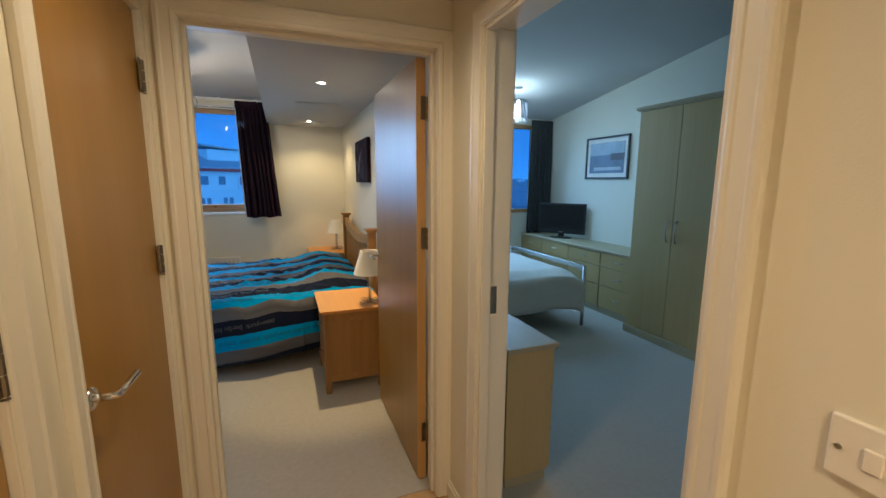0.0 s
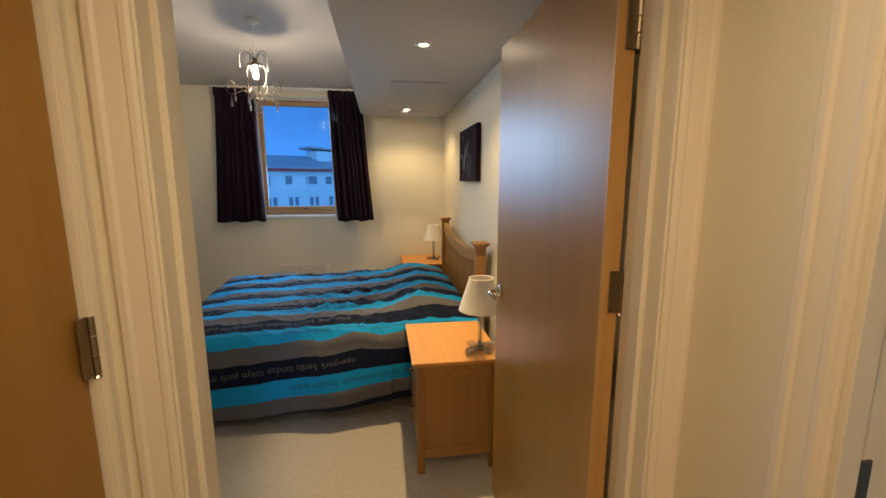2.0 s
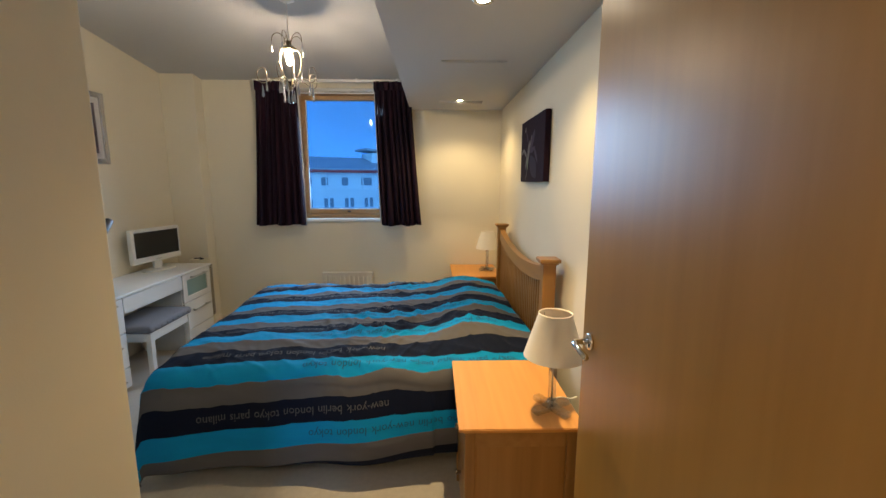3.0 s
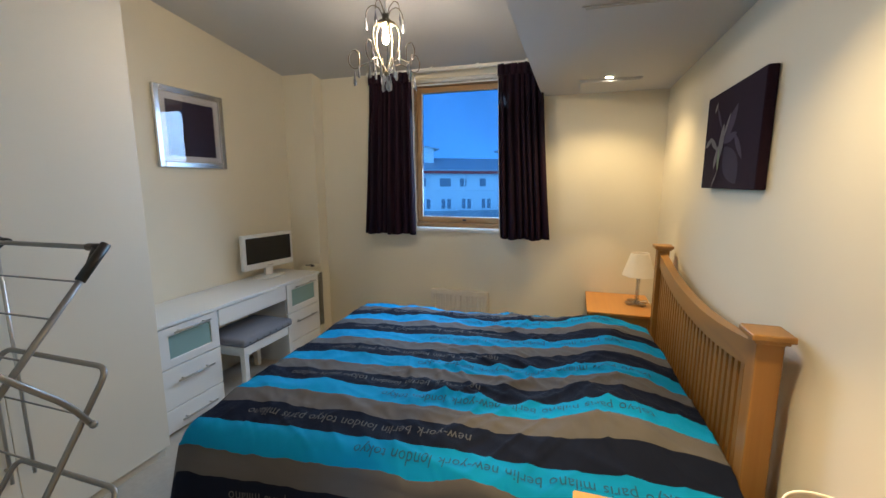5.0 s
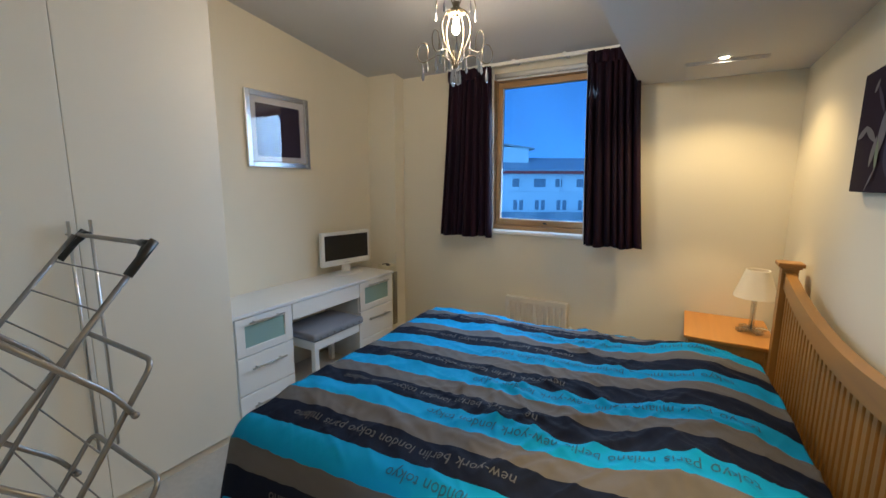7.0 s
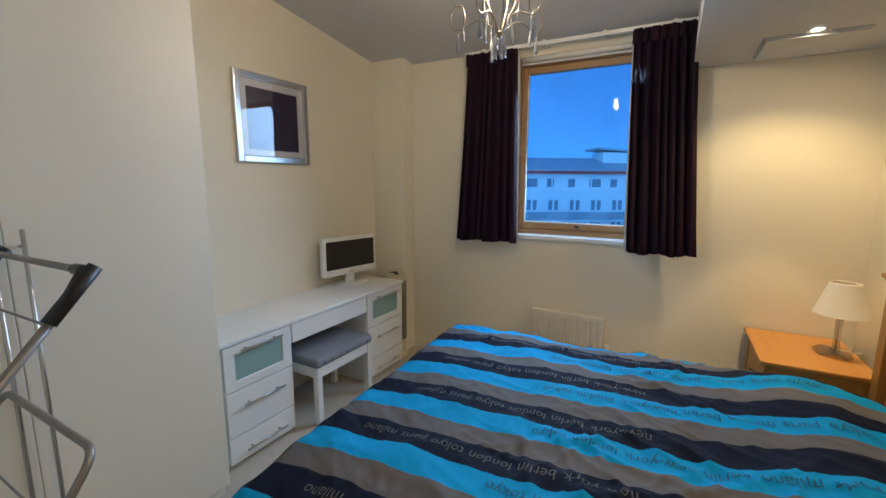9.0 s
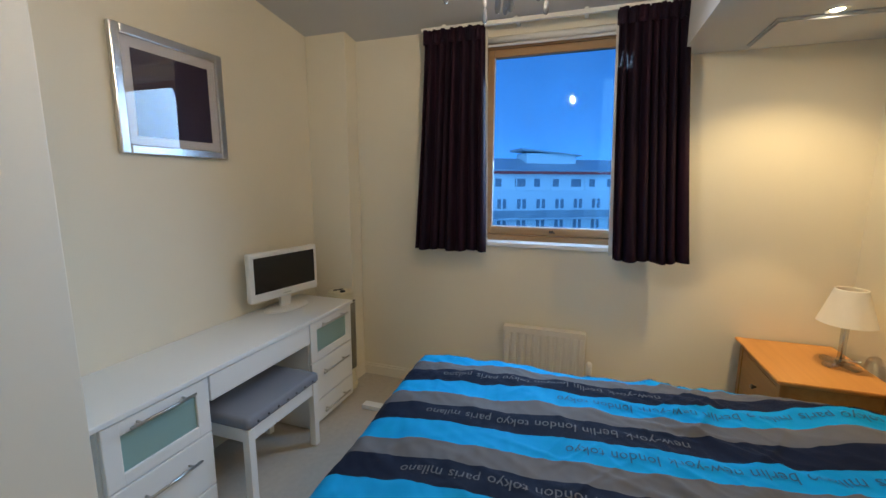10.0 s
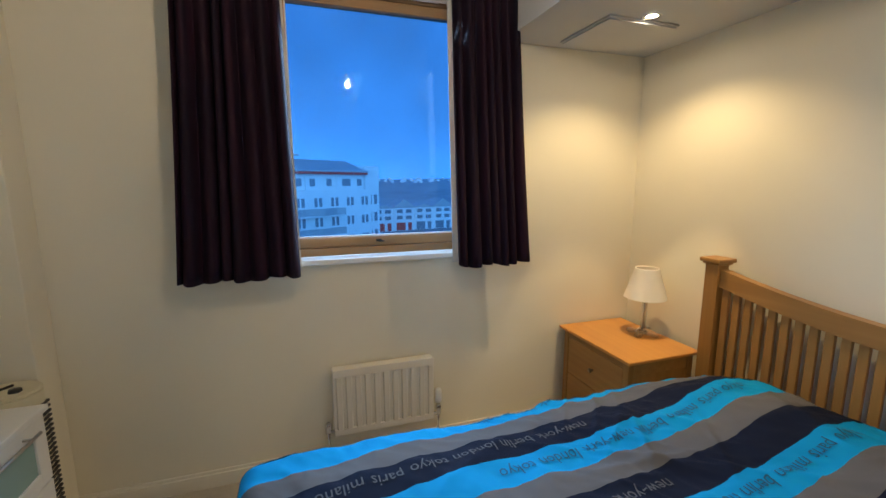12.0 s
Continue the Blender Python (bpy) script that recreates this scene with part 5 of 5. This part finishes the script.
def bed_two():
    b = thing("bed", "metal-framed double bed with a silver foot rail", "bed")
    for y in (3.86, 5.36):
        part("foot_post", tube([(3.27, y, 0.0), (3.27, y, 0.64)], 0.019, 12), M_STEEL, b, "", True)
        part("head_post", tube([(1.31, y, 0.0), (1.31, y, 1.05)], 0.019, 12), M_STEEL, b, "", True)
        part("side_rail", box(1.31, 3.27, y - 0.012, y + 0.012, 0.24, 0.30, 0.004), M_STEEL, b)
    part("foot_rail", box(3.255, 3.285, 3.86, 5.36, 0.60, 0.65, 0.008), M_STEEL, b)
    part("foot_rail", tube([(3.27, 3.86, 0.30), (3.27, 5.36, 0.30)], 0.012, 10), M_STEEL, b)
    for z in (0.62, 0.75, 0.88, 1.01):
        part("head_rail", tube([(1.31, 3.86, z), (1.31, 5.36, z)], 0.010, 10), M_STEEL, b)
    part("slatted_base", box(1.33, 3.25, 3.88, 5.34, 0.25, 0.29), M_BEDBASE, b)
    m = tagged(part("mattress", box(1.35, 3.235, 3.88, 5.34, 0.291, 0.50, 0.05, 4), M_SHEET, None, "", True), "white mattress on the metal bed", "mattress")
    bm = bmesh.new()
    nx, ny = 50, 56
    grid = []
    for i in range(nx + 1):
        row = []
        for j in range(ny + 1):
            s, t = i / nx, j / ny
            x = 1.36 + s * 1.89
            across = -0.30 + t * (1.50 + 0.60)
            drop = 0.0
            y = 3.86 + min(1.5, max(0.0, across))
            if across < 0:
                drop = -across
            elif across > 1.5:
                drop = across - 1.5
            z = 0.60 - drop * 1.12 - 0.05 * max(0, 1 - min(across, 1.5 - across) / 0.2) * (1 if drop == 0 else 0) - (0.05 if drop else 0)
            z += 0.018 * noise.noise(Vector((x * 2.5, y * 2.5, 4))) - 0.06 * max(0, (s - 0.9) / 0.1) ** 2
            y += (-0.03 if across < 0 else 0.03 if across > 1.5 else 0) + (0.015 * math.sin(x * 9) if drop else 0)
            row.append(bm.verts.new((x, y, z)))
        grid.append(row)
    for i in range(nx):
        for j in range(ny):
            bm.faces.new((grid[i][j], grid[i + 1][j], grid[i + 1][j + 1], grid[i][j + 1]))
    q = tagged(part("bedspread", bm, M_BEDWHITE, None, "", True), "plain white bedspread smoothed over the metal bed", "bedspread")
    q.modifiers.new("thickness", "SOLIDIFY").thickness = 0.02
    return b


bed_two()


def chest_two():
    c = thing("chest_of_drawers", "pale maple chest of drawers beside the doorway", "chest of drawers")
    part("carcass", box(1.29, 1.535, 2.01, 2.80, 0.06, 0.715, 0.002), M_MAPLE, c)
    part("plinth", box(1.30, 1.53, 2.02, 2.79, 0.0, 0.06), M_MAPLED, c)
    part("top", box(1.28, 1.56, 1.99, 2.82, 0.716, 0.742, 0.005), M_MAPLED, c)
    for z0, z1 in ((0.07, 0.28), (0.285, 0.495), (0.50, 0.71)):
        dr = part("drawer", box(1.536, 1.553, 2.014, 2.796, z0, z1, 0.003), M_MAPLE, c)
        zc = (z0 + z1) / 2
        for m in (2.2, 2.6):
            part("bow_handle", tube([(1.553, m - 0.05, zc), (1.572, m - 0.03, zc), (1.576, m, zc), (1.572, m + 0.03, zc), (1.553, m + 0.05, zc)], 0.005, 8), M_STEEL, dr, "", True)
    return c


chest_two()


def bedside_two():
    c = thing("bedside_cabinet", "pale maple bedside cabinet beside the metal bed", "bedside cabinet")
    part("carcass", box(1.29, 1.68, 3.18, 3.66, 0.0, 0.50, 0.002), M_MAPLE, c)
    part("top", box(1.28, 1.70, 3.16, 3.68, 0.501, 0.525, 0.004), M_MAPLED, c)
    for z0, z1 in ((0.06, 0.27), (0.275, 0.49)):
        dr = part("drawer", box(1.681, 1.698, 3.185, 3.655, z0, z1, 0.003), M_MAPLE, c)
        zc = (z0 + z1) / 2
        part("bow_handle", tube([(1.698, 3.37, zc), (1.716, 3.39, zc), (1.72, 3.42, zc), (1.716, 3.45, zc), (1.698, 3.47, zc)], 0.005, 8), M_STEEL, dr, "", True)
    t = thing("table_lamp", "table lamp with a black drum shade, unlit", "table lamp", at=(1.48, 3.42, 0.525))
    part("base", lathe([(0.0, 0), (0.06, 0), (0.06, 0.012), (0.012, 0.03), (0.010, 0.20)], 24), M_CHROME, t, "", True)
    part("shade", lathe([(0.12, 0.19), (0.10, 0.37), (0.097, 0.37), (0.117, 0.19)], 32), M_BLACKPL, t, "black drum shade", True)


bedside_two()


def pendant_two():
    X, Y = 2.985, 4.83
    top = slope2(Y)
    p = thing("pendant_lamp", "small crystal pendant lamp with a cool bulb, lit", "pendant lamp", at=(X, Y, 0))
    part("ceiling_rose", lathe([(0.0, top + 0.008), (0.05, top + 0.008), (0.045, top - 0.02), (0.0, top - 0.03)], 24), M_CHROME, p, "", True)
    part("flex", tube([(0, 0, top - 0.02), (0, 0, 2.45)], 0.004, 8), M_CHROME, p)
    part("ring", lathe([(0.10, 2.43), (0.112, 2.43), (0.112, 2.45), (0.10, 2.45), (0.10, 2.43)], 28), M_CHROME, p)
    part("cross_bar", box(-0.105, 0.105, -0.004, 0.004, 2.445, 2.452), M_CHROME, p)
    part("bulb", lathe([(0.0, 2.28), (0.016, 2.285), (0.024, 2.31), (0.018, 2.35), (0.012, 2.38), (0.012, 2.446)], 16), M_BULB2, p, "lit cool white bulb", True)
    for k in range(22):
        a = 2 * math.pi * k / 22
        part("crystal_rod", box(-0.005, 0.005, -0.003, 0.003, 2.22 + 0.02 * (k % 2), 2.432), M_DROP, p).matrix_local = pose(0.107 * math.cos(a), 0.107 * math.sin(a), 0, 0, 0, math.degrees(a))
    return p


pendant_two()
M_CURT2 = mat("dark_patterned_curtain", (0.035, 0.042, 0.045), 0.8, var=0.7, scale=22, bump=0.3, bscale=500)
curtain("curtain", 3.83, 4.19, 3.80, 4.19, 0.75, 2.40, 5.84, 6, 5, M_CURT2, "dark patterned curtain beside the second window", 0)
curtain("curtain", 1.75, 2.15, 1.75, 2.18, 0.75, 2.40, 5.84, 6, 9, M_CURT2, "dark patterned curtain beside the second window", 0)

# ---- outside ----
structure("ground", box(-600, 600, 7.5, 1400, -13.0, -12.0), mat("dark_ground", (0.22, 0.23, 0.25), 0.9, var=0.4, scale=0.08), "dim street level ground far below the window", "ground")

M_RENDER = mat("white_render", (0.78, 0.78, 0.77), 0.8, var=0.05, scale=0.6)
# Roof and glass greys are lightened, with distance haze put into their colours.
M_ROOFOUT = mat("grey_metal_roof", (0.38, 0.40, 0.43), 0.5, var=0.1, scale=0.5)
M_RED = mat("red_fascia", (0.62, 0.06, 0.05), 0.6, var=0.06, scale=1)
M_HAZEGLASS = mat("hazed_window_glass", (0.22, 0.25, 0.29), 0.1, var=0.1, scale=1)
M_BALC = mat("grey_balcony_mesh", (0.36, 0.38, 0.40), 0.6, var=0.2, scale=4)


def apartment_block():
    h = thing("apartment_building", "white rendered apartment block with red fascia and balconies", "apartment building", at=(-25.3, 45.5, 0), rz=32.0)
    L = 40.0
    part("wall", box(0, L, 0, 12, -12, 0.5), M_RENDER, h)
    part("top_storey", box(0, L - 0.6, 0.9, 11.5, 0.5, 3.0), M_RENDER, h, "set-back pale grey top storey")
    part("fascia", box(-0.3, L - 0.2, 0.35, 12, 2.62, 2.95), M_RED, h, "red painted fascia")
    roof = prism([(0.3, 2.95), (0.3, 3.12), (6.0, 4.8), (12.2, 3.12), (12.2, 2.95)], -0.5, L, axis="x")
    part("roof", roof, M_ROOFOUT, h, "shallow grey metal roof")
    part("tower", box(L - 0.4, L + 2.3, 0.8, 6, -12, 3.9), M_RENDER, h, "stair tower at the end")
    for x, w, z in ((8.2, 3.6, 6.0), (22.5, 7.2, 5.4)):
        part("plant_room", box(x, x + w, 3.5, 7, 3.3, z), M_RENDER, h)
        part("mono_roof", prism([(x - 0.9, z + 0.35), (x + w + 0.7, z - 0.3), (x + w + 0.7, z - 0.15), (x - 0.9, z + 0.6)], 3.1, 7.4, axis="y"), M_ROOFOUT, h)
    n = 15
    for i in range(n):
        x = 1.4 + i * 2.62
        w = 1.55 if i % 3 == 1 else 0.95
        fr = part("window", box(x, x + w, 0.86, 0.92, 0.95, 2.1), M_RENDER, h)
        part("pane", box(x + 0.06, x + w - 0.06, 0.84, 0.858, 1.02, 2.03), M_HAZEGLASS, fr)
        for s in range(4):
            zb = -1.75 - 2.65 * s
            wd = part("window", box(x, x + 1.3, -0.04, 0.02, zb, zb + 1.3), M_RENDER, h)
            part("pane", box(x + 0.06, x + 0.52, -0.06, -0.042, zb + 0.06, zb + 1.24), M_HAZEGLASS, wd)
            part("pane", box(x + 0.78, x + 1.24, -0.06, -0.042, zb + 0.06, zb + 1.24), M_HAZEGLASS, wd)
    for s in range(4):
        z = -2.85 - 2.65 * s
        bm = bmesh.new()
        pts = [(-0.3 + (L - 5.0) * k / 60, -0.55 - 0.55 * math.sin(k * 0.38) ** 2) for k in range(61)]
        prism(pts + [(x, y + 0.08) for x, y in pts[::-1]], z, z + 0.95, bm)
        part("balcony", bm, M_BALC, h, "wavy grey mesh balustrade")
        part("balcony_slab", box(-0.3, L - 5.3, -0.95, 0, z - 0.14, z - 0.01), M_RENDER, h)
        for j in range(2):
            tw = part("window", box(L + 0.1 + j * 1.05, L + 0.8 + j * 1.05, 0.75, 0.82, z + 1.1, z + 2.6), M_RENDER, h)
            part("pane", box(L + 0.15 + j * 1.05, L + 0.75 + j * 1.05, 0.73, 0.748, z + 1.16, z + 2.54), M_HAZEGLASS, tw)
    for k in range(9):
        part("post", box(0.6 + k * 4.8, 0.72 + k * 4.8, 0.4, 0.52, 0.5, 2.95), M_RENDER, h)
    return h


apartment_block()


def terrace_house(x, y, k):
    h = thing("terrace_house", "pale gabled town house with garage doors, far off", "house", "row of town houses", at=(x, y, -12))
    W = 6.2
    part("wall", box(0, W, 0, 9, 0, 6.4), M_RENDER, h)
    part("roof", prism([(-0.2, 6.4), (W + 0.2, 6.4), (W / 2, 9.0 if k % 2 else 7.4)], -0.2, 9.2, axis="y"), M_ROOFOUT, h)
    part("garage_door", box(0.8, 3.4, -0.05, 0.02, 0.1, 2.3), M_RED if k < 2 else M_HAZEGLASS, h)
    part("door", box(4.2, 5.3, -0.05, 0.02, 0.1, 2.3), M_RED if k < 2 else M_HAZEGLASS, h)
    for z in (3.2, 5.0):
        for dx in (1.0, 3.6):
            part("window", box(dx, dx + 1.6, -0.05, 0.02, z, z + 1.0), M_HAZEGLASS, h)
    return h


for k in range(9):
    terrace_house(16.5 + k * 6.25, 118 + k * 1.5, k)


def hillside():
    """A far wooded hill with rows of houses along its top."""
    bm = bmesh.new()
    n = 80
    lo, hi, back = [], [], []
    for i in range(n + 1):
        x = -300 + 800 * i / n
        z = 6.2 + 1.6 * noise.noise(Vector((x * 0.012, 0.5, 0)))
        lo.append(bm.verts.new((x, 210, -12.2)))
        hi.append(bm.verts.new((x, 520, z)))
        back.append(bm.verts.new((x, 900, -12)))
    for i in range(n):
        bm.faces.new((lo[i], lo[i + 1], hi[i + 1], hi[i]))
        bm.faces.new((hi[i], hi[i + 1], back[i + 1], back[i]))
    # The pale grey is distance haze put into the hill's colour.
    structure("backdrop_hill", bm, mat("hazed_wooded_hill", (0.34, 0.36, 0.38), 0.9, var=0.5, scale=0.06), "wooded hillside on the horizon, paled with painted haze", "hill")
    hs = bmesh.new()
    rng = random.Random(4)
    for i in range(90):
        x = 20 + i * 4.2
        y = 500 + rng.uniform(-60, 0)
        z = 5.0 - (510 - y) * 0.055 + rng.uniform(-0.5, 0.5)
        w = rng.uniform(2.6, 3.8)
        box(x, x + w, y, y + 6, z - 3, z + 1.8, bm=hs)
        prism([(x - 0.2, z + 1.8), (x + w + 0.2, z + 1.8), (x + w / 2, z + 3.4)], y, y + 6, hs, axis="y")
    tagged(part("far_houses", hs, M_RENDER), "rows of tiny pale houses on the far hill", "houses", kind="stuff")


hillside()
